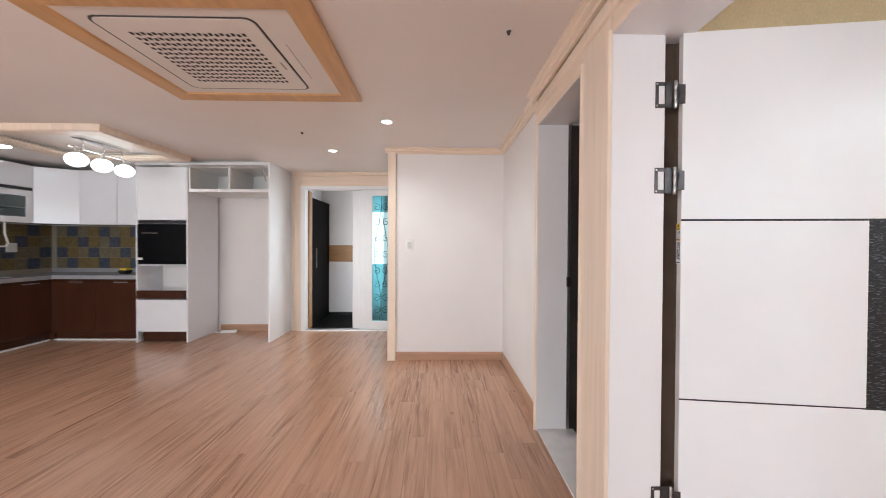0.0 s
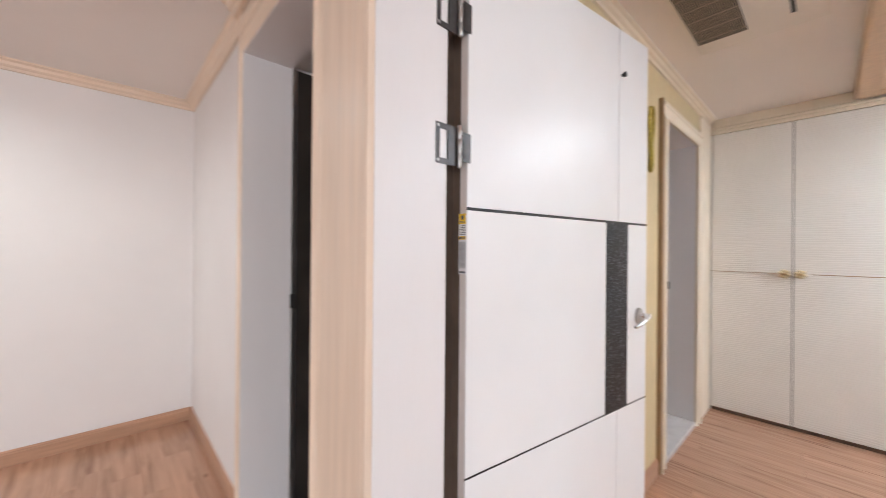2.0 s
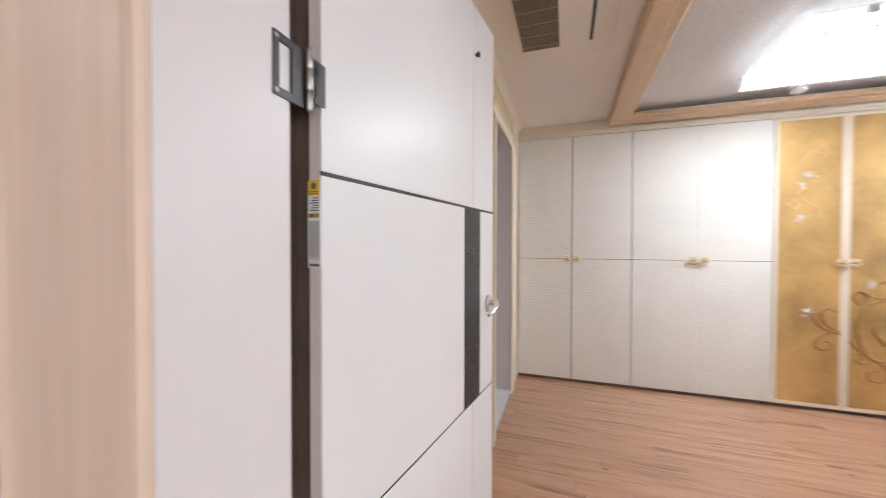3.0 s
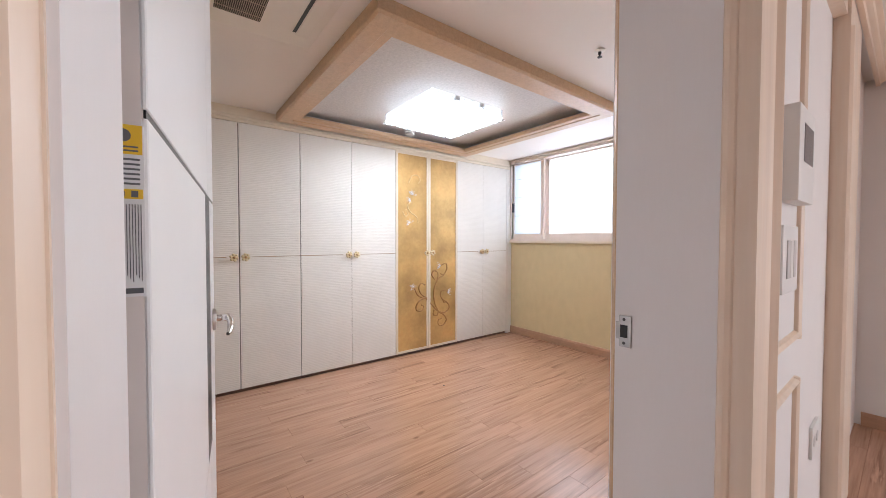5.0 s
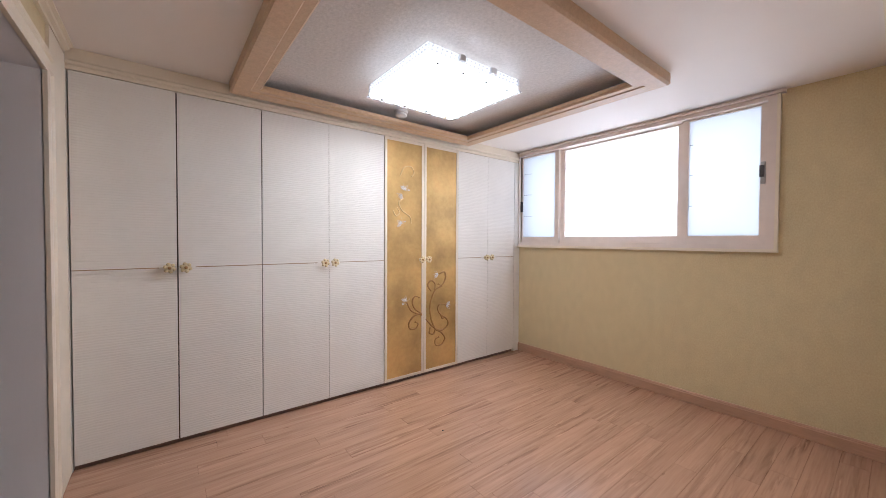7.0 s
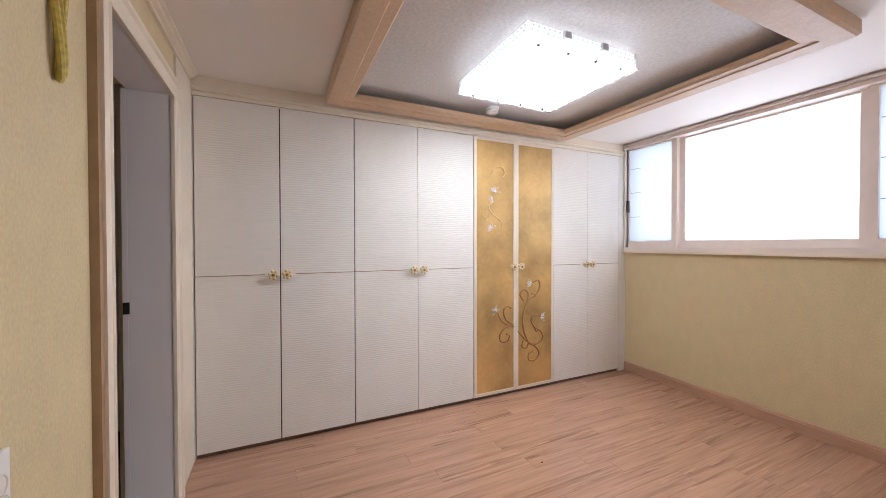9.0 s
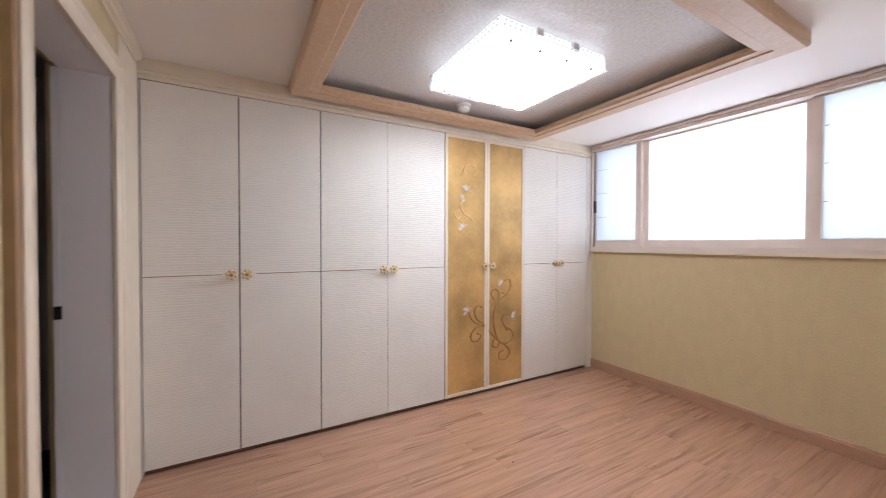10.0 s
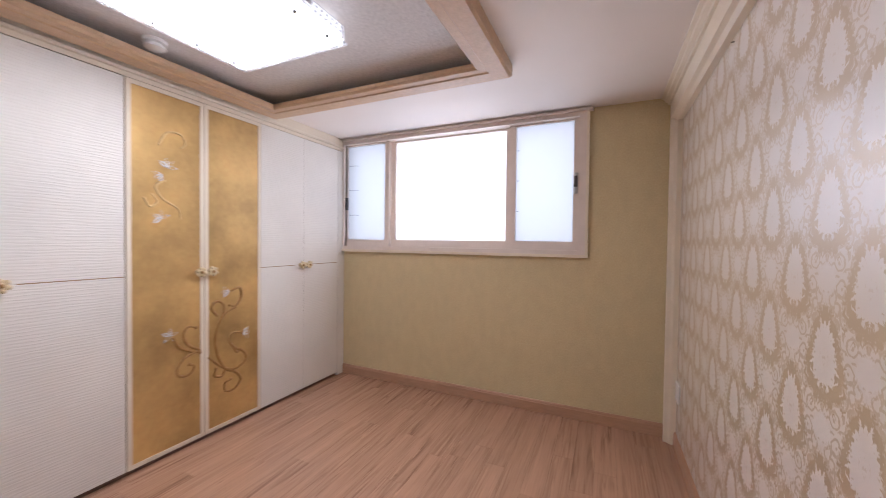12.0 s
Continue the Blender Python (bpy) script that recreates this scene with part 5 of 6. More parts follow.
# ---- nook and doorway switches ----
def switch(at, w, h, rockers, label, name="light_switch"):
    """A wall plate in its own x (width) and z (height), facing -y."""
    ob = thing(name, at, label, "switch")
    bm = bmesh.new()
    box(bm, -w / 2, w / 2, -0.008, 0, -h / 2, h / 2)
    soften(bm, 0.003, 2)
    part("plate", bm, PLASTIC, ob, smooth=True)
    n = len(rockers)
    for k in range(n):
        bm = bmesh.new()
        rw = w * 0.62 / n
        x = -w * 0.31 + rw * (k + 0.5)
        box(bm, x - rw * 0.42, x + rw * 0.42, -0.011, -0.0082, -h * 0.28, h * 0.28)
        soften(bm, 0.0012, 1)
        part("rocker", bm, rockers[k], ob)
    return ob


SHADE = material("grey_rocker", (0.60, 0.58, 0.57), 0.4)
switch(pose(-0.395, 3.888, 1.258), 0.085, 0.125, [SHADE], "white plastic light switch on the nook wall")
switch(pose(LX, 2.62, 1.27, 0, 0, -90), 0.075, 0.115, [PLASTIC], "white plastic light switch beside the bathroom doorway")

# ---- living room wall beside the doorway: panel mouldings, intercom, switches ----
def moulding_frame(y0, y1, z0, z1, label):
    bm = bmesh.new()
    p = [(LX, 0), (LX - 0.008, 0.003), (LX - 0.016, 0.012), (LX - 0.010, 0.022), (LX, 0.026)]
    extrude(bm, [(x, y0 + u) for x, u in p], "z", z0, z1)
    extrude(bm, [(x, y1 - u) for x, u in p], "z", z0, z1)
    extrude(bm, [(x, z0 + u) for x, u in p], "y", y0, y1)
    extrude(bm, [(x, z1 - u) for x, u in p], "y", y0, y1)
    setting("trim_panel_moulding", bm, MAPLE, label, "panel moulding")


moulding_frame(-0.23, 0.19, 0.945, 2.12, "pale maple panel moulding round the intercom")
moulding_frame(-0.23, 0.19, 0.10, 0.825, "pale maple panel moulding under the switches")
bm = bmesh.new()
box(bm, CX, LX, -1.32, -0.86, 0, CEIL - 0.06)
extrude(bm, [(CX, -0.86), (CX - 0.010, -0.87), (CX - 0.012, -0.885), (CX, -0.91)], "z", 0, CEIL - 0.2)
box(bm, CX + 0.01, LX, -0.86, 0.24, 2.16, CEIL - 0.06)
setting("trim_living_pilaster", bm, MAPLE, "pale maple pilaster and header on the living room wall", "trim")
inter = thing("intercom", pose(LX - 0.016, -0.055, 1.475, 0, 0, -90), "white wall intercom with grey screen", "intercom")
bm = bmesh.new()
box(bm, -0.11, 0.11, -0.024, 0.016, -0.125, 0.125)
soften(bm, 0.006, 2)
part("body", bm, PLASTIC, inter, smooth=True)
bm = bmesh.new()
box(bm, -0.055, 0.075, -0.0255, -0.0242, -0.02, 0.08)
part("screen", bm, SCREEN, inter, "dark grey screen")
switch(pose(LX, -0.08, 1.195, 0, 0, -90), 0.20, 0.19, [SHADE, PLASTIC, SHADE], "white three-gang switch plate under the intercom")
bm = bmesh.new()
sock = thing("wall_socket", pose(LX, -0.61, 0.50, 0, 0, -90), "white double wall socket near the floor", "socket")
box(bm, -0.07, 0.07, -0.010, 0, -0.06, 0.06)
soften(bm, 0.003, 2)
part("plate", bm, PLASTIC, sock, smooth=True)
for s in (-0.032, 0.032):
    bm = bmesh.new()
    cyl(bm, (s, -0.0102, 0), (0, -1, 0), 0.021, 0.020, 0.0015, 20)
    part("outlet", bm, SHADE, sock)
switch(pose(BX, -2.205, 0.37, 0, 0, 90), 0.12, 0.12, [PLASTIC], "white blank wall plate low on the damask wall", "wall_plate")
controller = thing("room_controller", pose(BX, 0.235, 1.232, 0, 0, 90), "white plastic wall controller box beside the bedroom doorway", "controller")
bm = bmesh.new()
box(bm, -0.055, 0.055, -0.036, 0.0, -0.066, 0.066)
soften(bm, 0.006, 2)
part("body", bm, PLASTIC, controller, smooth=True)
bm = bmesh.new()
box(bm, -0.035, 0.035, -0.0372, -0.0362, 0.0, 0.045)
part("display", bm, SCREEN, controller, "small grey display")
for dx in (-0.022, 0.022):
    bm = bmesh.new()
    box(bm, dx - 0.012, dx + 0.012, -0.0385, -0.0362, -0.040, -0.020)
    part("button", bm, SHADE, controller)
bm = bmesh.new()
cyl(bm, (BX, -1.26, 2.11), (1, 0.2, -0.1), 0.002, 0.002, 0.013, 8)
tagged(new("nail", mesh_of("nail", bm, BLACK)), "small dark nail stuck in the damask wall", "nail")


bm = bmesh.new()
bmesh.ops.create_icosphere(bm, subdivisions=2, radius=0.005, matrix=Matrix.Translation((2.825, -0.53, 0.0035)) @ Matrix.Diagonal((1, 1.3, 0.7, 1)))
tagged(new("crumb", mesh_of("crumb", bm, BLACK, True)), "tiny black crumb lying on the laminate floor", "crumb")

# ---- entrance sliding doors ----
ent = thing("door_frame_4", (0, 5.24, 0), "white entrance door frame in a maple surround", "door frame", kind="structure")
bm = bmesh.new()
for q in ((-2.076, -2.018, 0, 2.115), (-0.60, -0.545, 0, 2.115), (-2.018, -0.60, 2.066, 2.115)):
    box(bm, q[0], q[1], -0.028, 0.10, q[2], q[3])
part("frame", bm, DOOR_WHITE, ent)
bm = bmesh.new()
box(bm, -2.018, -0.60, -0.01, 0.10, -0.01, 0.014)
part("track", bm, STEEL, ent, "steel floor track")
bm = bmesh.new()
box(bm, -2.20, -2.077, -0.020, 0, 0, 2.24)
extrude(bm, [(-2.20, -0.020), (-2.195, -0.030), (-2.18, -0.030), (-2.17, -0.020)], "z", 0, 2.24)
part("maple_surround", bm, MAPLE, ent, "pale maple surround")


def scroll(bm, c, r, side, start=0.0):
    pts = [(c[0] + side * r * (1 - 0.8 * i / 24) * math.cos(start + 2.4 * math.pi * i / 24), 0, c[1] + r * (1 - 0.8 * i / 24) * math.sin(start + 2.4 * math.pi * i / 24)) for i in range(25)]
    sweep(bm, pts, 0.0042, 6)


def sliding_door(x0, x1, y, glass):
    ob = thing("sliding_door", (0, y, 0.014), "white framed sliding door with teal glass and iron scrollwork" if glass else "white framed sliding door panel, slid open", "door", "entrance sliding doors")
    bm = bmesh.new()
    st = 0.095
    for q in ((x0, x0 + st, 0, 2.05), (x1 - st, x1, 0, 2.05), (x0 + st, x1 - st, 0, 0.125), (x0 + st, x1 - st, 1.97, 2.05)):
        box(bm, q[0], q[1], -0.016, 0.016, q[2], q[3])
    soften(bm, 0.002, 1)
    part("frame", bm, DOOR_WHITE, ob)
    dark, pale = (TEAL_DARK, TEAL_LIGHT) if glass else (CLEAR_GLASS, CLEAR_GLASS)
    for z0, z1, m in ((0.125, 0.968, dark), (0.968, 1.725, pale), (1.725, 1.97, dark)):
        bm = bmesh.new()
        box(bm, x0 + st, x1 - st, -0.003, 0.003, z0 + 0.001, z1 - 0.001)
        p = part("pane", bm, m, ob, "teal tinted glass" if m is TEAL_DARK else "pale glass")
        p.visible_shadow = False
    if glass:
        bm = bmesh.new()
        cx = x0 + st + 0.13
        sweep(bm, [(cx - 0.05 + 0.05 * math.sin(z * 4.2), -0.012, z) for z in [0.14 + 0.05 * i for i in range(37)]], 0.0042, 6)
        sweep(bm, [(cx + 0.05 - 0.05 * math.sin(z * 4.2), -0.012, z) for z in [0.14 + 0.05 * i for i in range(37)]], 0.0042, 6)
        for z in (0.28, 0.46, 0.66, 0.86, 1.10, 1.34, 1.58, 1.80):
            for s in (-1, 1):
                scroll(bm, (cx + s * 0.065, z), 0.055, s, 1.2)
        for v in bm.verts:
            v.co.y -= 0.004
        part("ironwork", bm, IRON, ob, "black iron scrollwork", True)


sliding_door(-1.140, -0.60, 5.262, True)
sliding_door(-1.245, -0.70, 5.298, False)
sliding_door(-1.350, -0.80, 5.334, False)

# foyer: dark front door standing open, pale shoe cabinet with a brown band
fd = thing("front_door", (-2.03, 5.50, 0.0), "dark steel front door standing open in the foyer", "door")
bm = bmesh.new()
box(bm, -0.022, 0.022, 0, 0.86, 0.005, 1.98)
soften(bm, 0.003, 1)
part("leaf", bm, FRONT_DOOR, fd)
bm = bmesh.new()
box(bm, 0.023, 0.045, 0.10, 0.16, 0.90, 1.20)
soften(bm, 0.004, 1)
part("lock", bm, BLACK, fd, "black digital lock")
bm = bmesh.new()
box(bm, -2.075, -2.000, 5.345, 5.47, 0, 2.06)
setting("trim_foyer_jamb", bm, BAND_BROWN, "brown wooden inner jamb of the entrance", "trim")
sc = thing("shoe_cabinet", (-1.80, 6.40, 0), "tall pale shoe cabinet with a brown wooden band", "cabinet")
for z0, z1, m, y in ((0.06, 0.955, JAMB_WHITE, 0.0), (0.958, 1.248, BAND_BROWN, 0.004), (1.251, 2.25, JAMB_WHITE, 0.0)):
    bm = bmesh.new()
    box(bm, -0.34, 0.38, -0.02 + y, 0.018, z0, z1)
    soften(bm, 0.002, 1)
    part("panel", bm, m, sc)
bm = bmesh.new()
box(bm, -0.33, 0.37, 0.0, 0.018, 0, 0.06)
part("plinth", bm, BLACK, sc)
# assumed pane in the added opening, the bright ground behind the door glass
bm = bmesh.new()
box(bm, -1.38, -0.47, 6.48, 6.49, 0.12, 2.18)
pane = tagged(new("assumed_foyer_pane", mesh_of("assumed_foyer_pane", bm, FROST)), "assumed frosted pane added behind the entrance glass to backlight it", "window", kind="structure")
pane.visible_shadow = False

# ---- kitchen ----
# tall unit with oven opening
tu = thing("tall_cabinet", (-3.915, 4.588, 0), "tall white kitchen cabinet with built-in black oven and open bay", "cabinet")
TW = 0.651


def slab(name, x0, x1, z0, z1, mat, parent, y0=-0.018, y1=0.0, label="", r=0.002):
    bm = bmesh.new()
    box(bm, x0, x1, y0, y1, z0, z1)
    soften(bm, r, 1)
    return part(name, bm, mat, parent, label)


for x in (0, TW - 0.018):
    slab("side_panel", x, x + 0.018, 0, 2.24, KITCHEN_WHITE, tu, -0.018, 0.62)
slab("back_panel", 0.0185, TW - 0.0185, 0, 2.24, KITCHEN_WHITE, tu, 0.601, 0.62)
for z in (0.145, 0.53, 0.60, 0.99, 1.53, 2.22):
    slab("shelf", 0.0185, TW - 0.0185, z - 0.008, z + 0.008, KITCHEN_WHITE, tu, 0.0, 0.60)
slab("door", 0.020, TW - 0.020, 1.56, 2.235, KITCHEN_WHITE, tu)
slab("drawer", 0.020, TW - 0.020, 0.150, 0.548, KITCHEN_WHITE, tu)
slab("dark_strip", 0.030, TW - 0.030, 1.525, 1.550, BLACK, tu, -0.012)
oven = slab("oven", 0.026, TW - 0.026, 1.002, 1.508, BLACK_GLASS, tu, -0.022, 0.3, "black glass built-in oven", 0.004)
# bar added as a stand-in for the highlight on the black oven glass
bm = bmesh.new()
sweep(bm, [(0.10, -0.05, 1.395), (0.30, -0.055, 1.395)], 0.006, 8)
part("reflection_rail", bm, STEEL, oven, "steel bar standing in for a reflection on the oven glass")
slab("side_clip", 0.018, 0.09, 1.055, 1.085, PLASTIC, oven, -0.034, -0.022, "white clip")
slab("tray", 0.012, TW - 0.022, 0.565, 0.665, KITCHEN_BROWN, tu, -0.030, 0.02, "dark brown pull-out tray front")
slab("toe_panel", 0.06, TW - 0.022, 0.015, 0.135, KITCHEN_BROWN, tu, 0.02, 0.035, "dark brown toe panel")
slab("lining", 0.02, TW - 0.02, 0.615, 0.99, WHITE_PAPER, tu, 0.40, 0.42)

# fridge niche: end panel, shelf cabinet with raised flap
nc = thing("fridge_niche", (-3.262, 4.588, 0), "white fridge niche with top cabinet and raised flap door", "cabinet")
NW = 1.01
bm = bmesh.new()
box(bm, NW - 0.004, NW + 0.018, -0.0, 0.652, 0, 2.30)
part("end_panel", bm, DOOR_WHITE, nc)
bm = bmesh.new()
box(bm, 0.002, NW - 0.005, 0.0, 0.60, 1.925, 1.965)
part("shelf", bm, PLASTIC, nc)
bm = bmesh.new()
box(bm, 0.002, NW - 0.005, 0.0, 0.60, 2.235, 2.253)
box(bm, 0.002, 0.02, 0.0, 0.60, 1.966, 2.234)
box(bm, 0.50, 0.52, 0.0, 0.60, 1.966, 2.234)
box(bm, 0.02, NW - 0.005, 0.585, 0.60, 1.966, 2.234)
part("top_box", bm, PLASTIC, nc)
bm = bmesh.new()
box(bm, -0.17, NW - 0.02, -0.16, -0.005, 2.238, 2.256)
flap = part("flap", bm, DOOR_WHITE, nc, "white flap door raised open")
bm = bmesh.new()
sweep(bm, [(NW - 0.03, 0.01, 2.07), (NW - 0.05, -0.10, 2.235)], 0.008, 8)
part("stay", bm, STEEL, flap, "steel flap stay")
bm = bmesh.new()
box(bm, -3.93, -2.24, 4.575, 5.24, 2.258, CEIL)
setting("trim_kitchen_filler", bm, DOOR_WHITE, "white filler between kitchen units and ceiling", "trim")
# plug strip on the niche floor
ps = thing("power_strip", pose(-3.05, 5.10, 0.0, 0, 0, 15), "white power strip with cable on the niche floor", "power strip")
bm = bmesh.new()
box(bm, -0.10, 0.10, -0.028, 0.028, 0.0, 0.035)
soften(bm, 0.008, 2)
part("body", bm, PLASTIC, ps, smooth=True)
bm = bmesh.new()
sweep(bm, [(-0.10, 0, 0.016), (-0.16, 0.01, 0.008), (-0.20, 0.05, 0.008), (-0.17, 0.09, 0.010)], 0.005, 8)
part("cable", bm, PLASTIC, ps, smooth=True)


# base units
def base_unit(at, w, label):
    ob = thing("base_cabinet", at, label, "cabinet", "kitchen base cabinets")
    bm = bmesh.new()
    box(bm, 0.002, w - 0.002, 0.0, 0.56, 0.10, 0.795)
    part("body", bm, KITCHEN_BROWN, ob)
    slab("door", 0.002, w - 0.002, 0.125, 0.770, KITCHEN_BROWN, ob, -0.020, -0.001, "", 0.003)
    slab("toe_kick", 0.0, w, 0.022, 0.10, KITCHEN_BROWN, ob, 0.03, 0.05, "dark brown toe kick", 0.001)
    slab("floor_strip", 0.0, w, 0.0, 0.020, PLASTIC, ob, 0.026, 0.05, "white floor strip", 0.001)
    bm = bmesh.new()
    box(bm, w * 0.42, w * 0.72, -0.026, -0.0205, 0.756, 0.768)
    part("grip", bm, STEEL, ob, "steel edge grip")
    return ob


for k in range(2):
    base_unit(pose(-5.06 + 0.572 * k, 4.66, 0), 0.572, "dark glossy brown kitchen base cabinet")
for k in range(5):
    base_unit(pose(-5.06, 4.66 - 0.60 * (k + 1), 0, 0, 0, 90), 0.60, "dark glossy brown kitchen base cabinet")
bm = bmesh.new()
extrude(bm, [(-5.66, 5.24), (-5.66, 1.66), (-5.035, 1.66), (-5.035, 4.635), (-3.918, 4.635), (-3.918, 5.24)], "z", 0.800, 0.850)
extrude(bm, [(-5.66, 5.218), (-3.918, 5.218), (-3.918, 5.24), (-5.66, 5.24)], "z", 0.850, 0.90)
bmesh.ops.bevel(bm, geom=[e for e in bm.edges if abs(e.verts[0].co.z - 0.85) < 1e-4 and abs(e.verts[1].co.z - 0.85) < 1e-4], offset=0.004, segments=2, affect='EDGES')
tagged(new("worktop", mesh_of("worktop", bm, COUNTER)), "grey solid-surface worktop along both kitchen legs", "worktop")
sink = thing("kitchen_sink", (-5.36, 3.95, 0.85), "steel sink set in the grey worktop", "sink")
bm = bmesh.new()
for q in ((-0.20, 0.20, -0.36, -0.34), (-0.20, 0.20, 0.34, 0.36), (-0.20, -0.18, -0.34, 0.34), (0.18, 0.20, -0.34, 0.34)):
    box(bm, *q, 0.0, 0.006)
part("rim", bm, STEEL, sink)
bm = bmesh.new()
box(bm, -0.18, 0.18, -0.34, 0.34, 0.0005, 0.002)
part("bowl", bm, DARK_STEEL, sink, "dark steel bowl")
tap = thing("kitchen_tap", (-5.58, 4.05, 0.85), "chrome kitchen tap behind the sink", "tap")
bm = bmesh.new()
sweep(bm, [(0, 0, 0), (0, 0, 0.18), (0.03, 0, 0.24), (0.10, 0, 0.27), (0.17, 0, 0.25), (0.19, 0, 0.20)], 0.013, 10)
part("spout", bm, CHROME, tap, smooth=True)
bm = bmesh.new()
sweep(bm, [(0, 0.01, 0.10), (0, 0.05, 0.12), (0.02, 0.08, 0.13)], 0.009, 8)
part("lever", bm, CHROME, tap, smooth=True)
tub = thing("sponge_caddy", (-4.33, 4.90, 0.85), "small yellow and black caddy on the worktop", "caddy")
bm = bmesh.new()
lathe(bm, (0, 0, 0), (0, 0, 1), [(0.060, 0), (0.075, 0.02), (0.078, 0.045), (0.070, 0.05)], 20)
part("bowl", bm, BLACK, tub, smooth=True)
for dx, dy in ((-0.03, 0.0), (0.02, 0.025), (0.025, -0.03)):
    bm = bmesh.new()
    box(bm, dx - 0.03, dx + 0.03, dy - 0.018, dy + 0.018, 0.045, 0.075)
    soften(bm, 0.006, 2)
    part("sponge", bm, SPONGE_YELLOW, tub, smooth=True)


bm = bmesh.new()
box(bm, -5.12, -5.028, 4.655, 4.715, 0.022, 0.80)
setting("trim_kitchen_corner", bm, KITCHEN_BROWN, "dark brown corner post between the base cabinets", "trim")


# wall units
def wall_unit(at, w, label, z0=1.515, z1=2.245):
    ob = thing("wall_cabinet", at, label, "cabinet", "kitchen wall cabinets")
    bm = bmesh.new()
    box(bm, 0.002, w - 0.002, 0.0, 0.33, z0, z1)
    part("body", bm, KITCHEN_WHITE, ob)
    slab("door", 0.002, w - 0.002, z0, z1, KITCHEN_WHITE, ob, -0.020, -0.001, "", 0.003)
    return ob


for k in range(2):
    wall_unit(pose(-4.93 + 0.507 * k, 4.905, 0), 0.507, "glossy white kitchen wall cabinet")
corner = thing("wall_cabinet", pose(-5.29, 4.66, 0, 0, 0, math.degrees(math.atan2(0.245, 0.36))), "glossy white angled corner wall cabinet", "cabinet", "kitchen wall cabinets")
slab("door", 0.004, 0.430, 1.515, 2.245, KITCHEN_WHITE, corner, -0.02, -0.001, "", 0.003)
bm = bmesh.new()
extrude(bm, [(0.002, 0.0), (0.433, 0.0), (0.62, 0.28), (0.0, 0.45), (-0.12, 0.20)], "z", 1.516, 2.244)
part("body", bm, KITCHEN_WHITE, corner)
for k in range(3):
    gu = thing("wall_cabinet", pose(-5.29, 4.65 - 0.72 * (k + 1), 0, 0, 0, 90), "white wall cabinet with lift-up glass door and flap above", "cabinet", "kitchen wall cabinets")
    bm = bmesh.new()
    for q in ((0.002, 0.018, 0.0, 0.35, 1.515, 2.245), (0.702, 0.718, 0.0, 0.35, 1.515, 2.245), (0.018, 0.702, 0.33, 0.35, 1.515, 2.245), (0.018, 0.702, 0.0, 0.33, 1.515, 1.531), (0.018, 0.702, 0.0, 0.33, 1.70, 1.71), (0.018, 0.702, 0.0, 0.33, 1.905, 1.921), (0.018, 0.702, 0.0, 0.33, 2.229, 2.245)):
        box(bm, *q)
    part("body", bm, KITCHEN_WHITE, gu)
    slab("flap", 0.004, 0.716, 1.965, 2.245, KITCHEN_WHITE, gu, -0.02, -0.001, "", 0.003)
    slab("dark_rail", 0.004, 0.716, 1.928, 1.962, BLACK, gu, -0.014, -0.001, "black grip rail", 0.002)
    bm = bmesh.new()
    for q in ((0.004, 0.085, 1.518, 1.922), (0.635, 0.716, 1.518, 1.922), (0.085, 0.635, 1.518, 1.590), (0.085, 0.635, 1.850, 1.922)):
        box(bm, q[0], q[1], -0.02, -0.001, q[2], q[3])
    gd = part("glass_door", bm, KITCHEN_WHITE, gu, "white framed glass door")
    bm = bmesh.new()
    box(bm, 0.085, 0.635, -0.012, -0.008, 1.590, 1.850)
    part("pane", bm, clear("cabinet_glass", (0.75, 0.82, 0.80), 0.02), gd)

# wire plate rack under the wall units
rk = thing("dish_rack", (-5.48, 4.05, 1.28), "white wire rack hung under the wall cabinets", "rack")
bm = bmesh.new()
sweep(bm, [(0.16, -0.30, -0.06), (0.16, 0.34, -0.06), (0.16, 0.37, -0.03), (0.16, 0.33, 0.10), (0.16, 0.33, 0.235)], 0.010, 8)
sweep(bm, [(0.0, -0.30, -0.06), (0.0, 0.34, -0.06), (0.0, 0.33, 0.235)], 0.008, 8)
for k in range(7):
    sweep(bm, [(0.0, -0.28 + 0.1 * k, -0.06), (0.16, -0.28 + 0.1 * k, -0.06)], 0.005, 6)
part("wire_frame", bm, PLASTIC, rk, smooth=True)

# pendant with three globes
pl = thing("pendant_lamp", (-3.62, 3.80, CEIL + 0.014), "chrome bar pendant lamp with three lit white globes", "pendant lamp")
bm = bmesh.new()
box(bm, -0.05, 0.05, -0.28, 0.28, -0.035, 0.0)
soften(bm, 0.008, 2)
part("canopy", bm, CHROME, pl, smooth=True)
bm = bmesh.new()
sweep(bm, [(0, -0.36, -0.125), (0, 0.36, -0.125)], 0.011, 10)
bar = part("bar", bm, CHROME, pl, smooth=True)
for y in (-0.22, 0.0, 0.22):
    bm = bmesh.new()
    sweep(bm, [(0, y, -0.03), (0.02, y, -0.08), (0, y, -0.12)], 0.006, 8)
    part("hanger", bm, CHROME, pl, smooth=True)
for y in (-0.27, 0.0, 0.27):
    bm = bmesh.new()
    lathe(bm, (0, y, -0.125), (0, 0, -1), [(0.022, 0), (0.026, 0.03), (0.03, 0.05), (0.03, 0.062)], 18)
    part("holder", bm, CHROME, pl, smooth=True)
    bm = bmesh.new()
    lathe(bm, (0, y, -0.182), (0, 0, -1), [(0.028, 0)] + [(0.088 * math.sin(math.pi * (0.12 + 0.86 * i / 14)), 0.070 * (1 - math.cos(math.pi * (0.12 + 0.86 * i / 14))) - 0.007) for i in range(15)], 28)
    part("globe", bm, GLOBE, pl, "lit white glass globe", True)
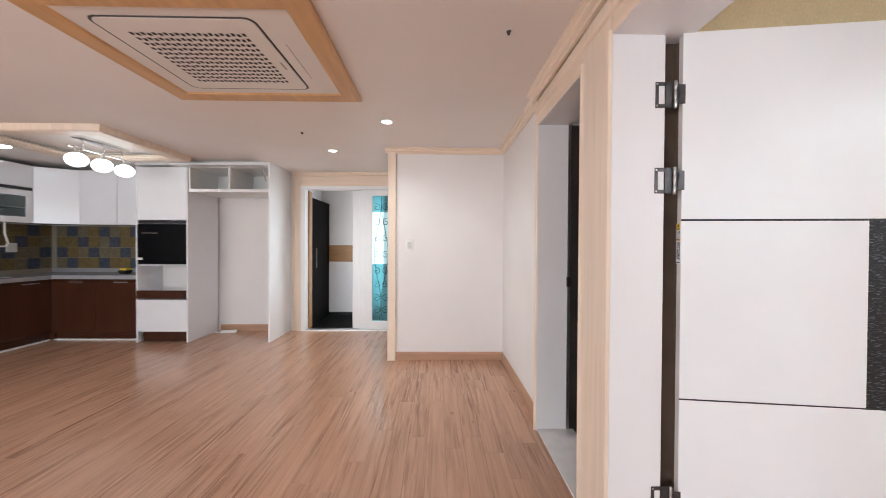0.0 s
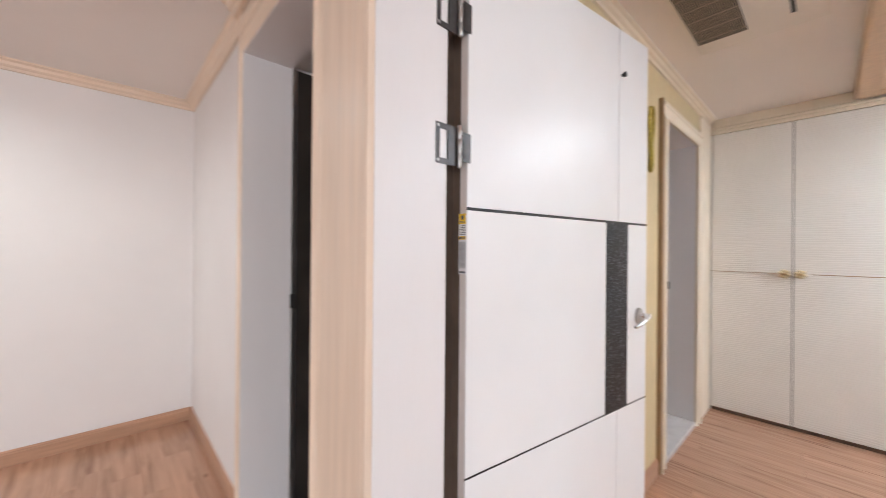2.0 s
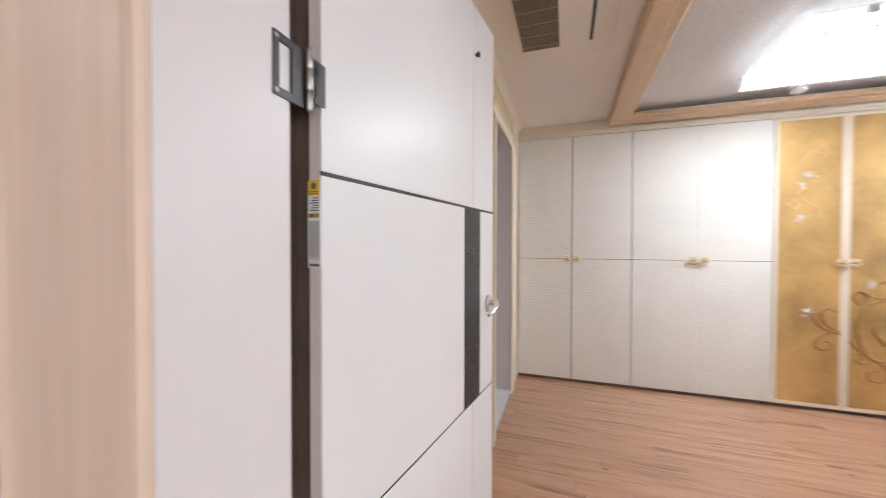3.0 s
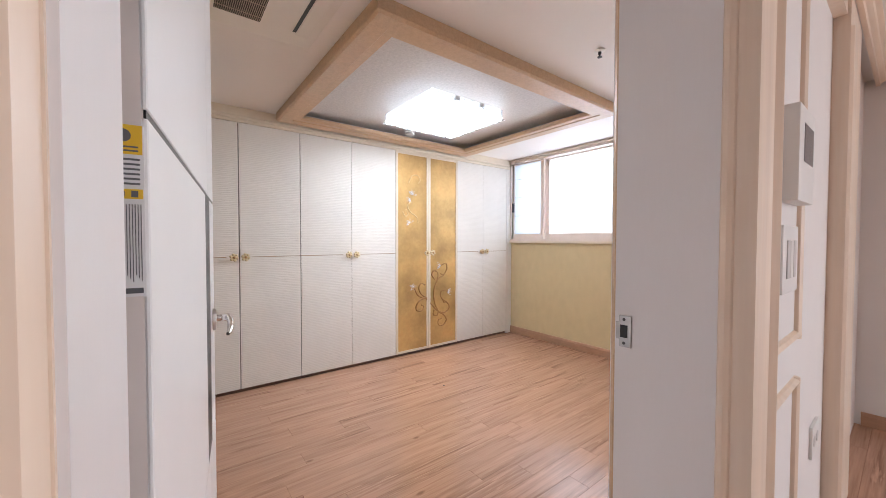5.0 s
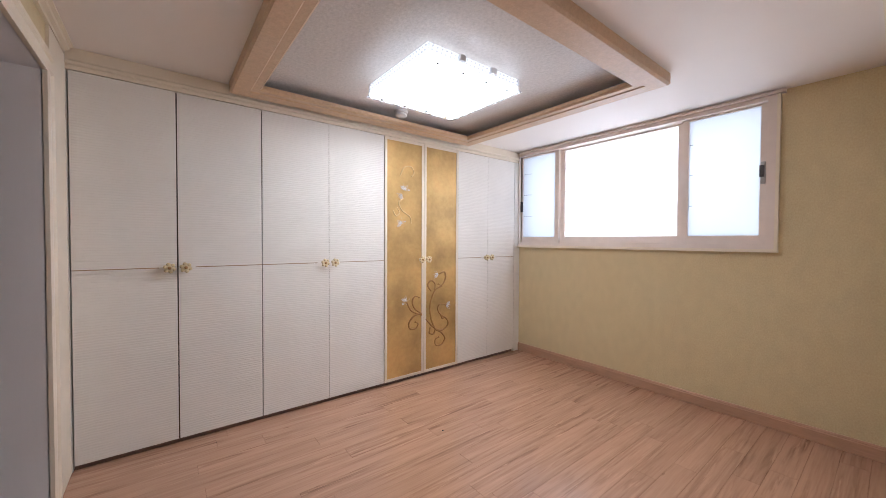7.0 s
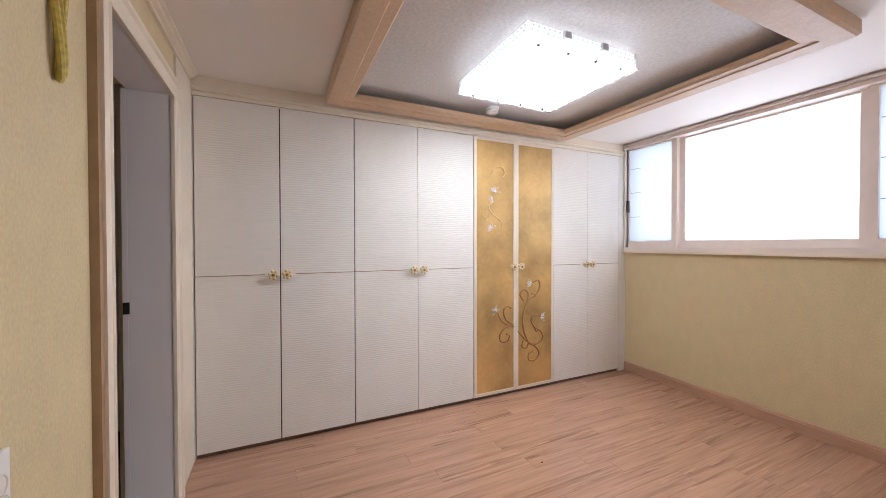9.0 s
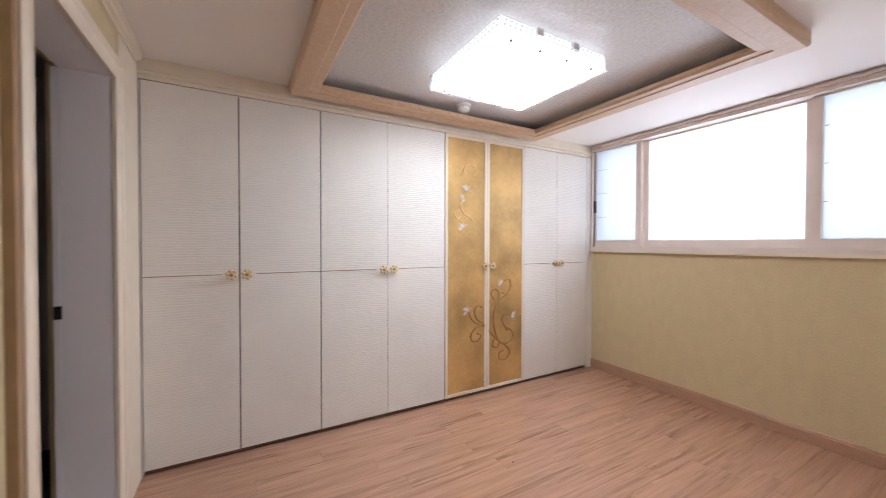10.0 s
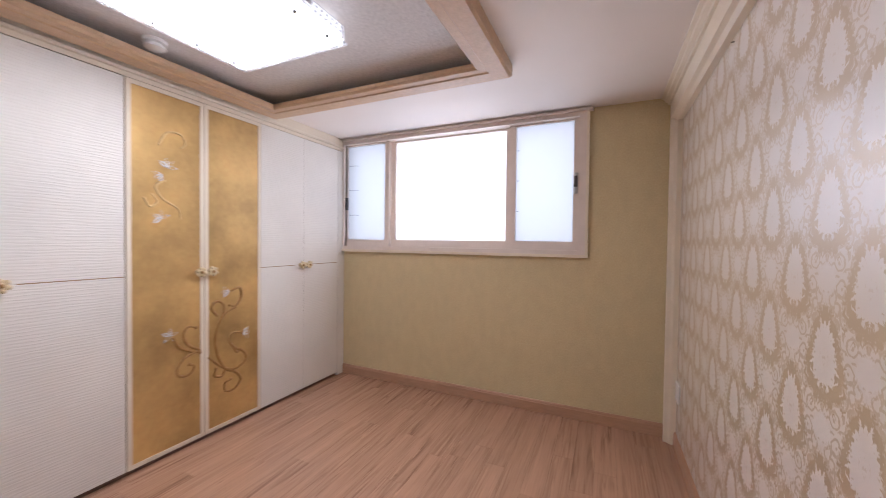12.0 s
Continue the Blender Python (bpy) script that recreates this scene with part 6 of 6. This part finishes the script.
# ceiling tube light over the sink
tl = thing("ceiling_light", (-4.85, 3.80, CEIL), "slim fluorescent ceiling light over the sink, lit", "ceiling light")
bm = bmesh.new()
box(bm, -0.30, 0.30, -0.045, 0.045, -0.03, 0.0)
part("body", bm, PLASTIC, tl)
bm = bmesh.new()
sweep(bm, [(-0.28, 0, -0.042), (0.28, 0, -0.042)], 0.014, 10)
part("tube", bm, TUBE, tl, "glowing tube", True)

# ---- pieces: kitchen wall tiles ----
tile_bed = thing("wall_tiles", (0, 0, 0), "blue, ochre and sand glazed tile splashback", "tiles", kind="structure")
bm = bmesh.new()
box(bm, -5.655, -3.918, 5.226, 5.2395, 0.90, 1.515)
box(bm, -5.6595, -5.646, 2.0, 5.226, 0.85, 1.515)
part("grout", bm, GROUT, tile_bed)
TS = 0.150
tile_meshes = []
for mat in (TILE_BLUE, TILE_OCHRE, TILE_SAND):
    bm = bmesh.new()
    box(bm, -TS / 2 + 0.002, TS / 2 - 0.002, -0.006, 0.0, -TS / 2 + 0.002, TS / 2 - 0.002)
    tile_meshes.append(mesh_of("tile", bm, mat))
rng = random.Random(4)
for j in range(4):
    z = 0.905 + TS * (j + 0.5)
    for i in range(11):
        x = -3.925 - TS * (i + 0.5)
        kind = 0 if (i + j * 2) % 3 == 0 else (1 if rng.random() < 0.55 else 2)
        t = new("tile", tile_meshes[kind])
        t.parent, t.matrix_basis = tile_bed, pose(x, 5.226, z)
    for i in range(18):
        y = 5.21 - TS * (i + 0.5)
        kind = 0 if (i + j) % 3 == 1 else (1 if rng.random() < 0.5 else 2)
        t = new("tile", tile_meshes[kind])
        t.parent, t.matrix_basis = tile_bed, pose(-5.646, y, z, 0, 0, 90)
sk = thing("wall_socket", pose(-5.645, 4.72, 1.20, 0, 0, 90), "white wall socket on the kitchen tiles", "socket")
bm = bmesh.new()
box(bm, -0.06, 0.06, -0.016, -0.007, -0.06, 0.06)
soften(bm, 0.003, 2)
part("plate", bm, PLASTIC, sk, smooth=True)

# ---- pieces: floor planks along y ----
PW, PL = 0.118, 1.18


def plank_box(bm, x0, x1, y0, y1):
    c = 0.0007
    lo = [bm.verts.new(p) for p in ((x0, y0, -0.009), (x1, y0, -0.009), (x1, y1, -0.009), (x0, y1, -0.009))]
    mid = [bm.verts.new(p) for p in ((x0, y0, -c), (x1, y0, -c), (x1, y1, -c), (x0, y1, -c))]
    top = [bm.verts.new(p) for p in ((x0 + c, y0 + c, 0), (x1 - c, y0 + c, 0), (x1 - c, y1 - c, 0), (x0 + c, y1 - c, 0))]
    for a, b in ((lo, mid), (mid, top)):
        for i in range(4):
            bm.faces.new((a[i], a[(i + 1) % 4], b[(i + 1) % 4], b[i]))
    bm.faces.new(top)


bm = bmesh.new()
plank_box(bm, 0.0003, PW - 0.0003, 0.0003, PL - 0.0003)
plank_mesh = mesh_of("plank", bm, FLOOR)
rest = bmesh.new()
rng = random.Random(11)
singles = 0
for i in range(int((3.85 + 5.7) / PW)):
    x = -5.70 + i * PW
    y = -2.60 - rng.random() * PL
    top_y = 5.24 if x < LX else (ENSY if x > BX else 1.6)
    while y < top_y:
        a, b = max(y, -2.56), min(y + PL, top_y)
        whole = a == y and b == y + PL
        if whole and singles < 290 and (x > 0.6 or (-2.4 < x and y > -0.2)):
            t = new("plank", plank_mesh)
            t.parent, t.location = floor, (x, y, 0)
            singles += 1
        elif b - a > 0.01:
            plank_box(rest, x + 0.0003, x + PW - 0.0003, a + 0.0003, b - 0.0003)
        y += PL
tagged(part("plank_field", rest, FLOOR, floor), kind="stuff")
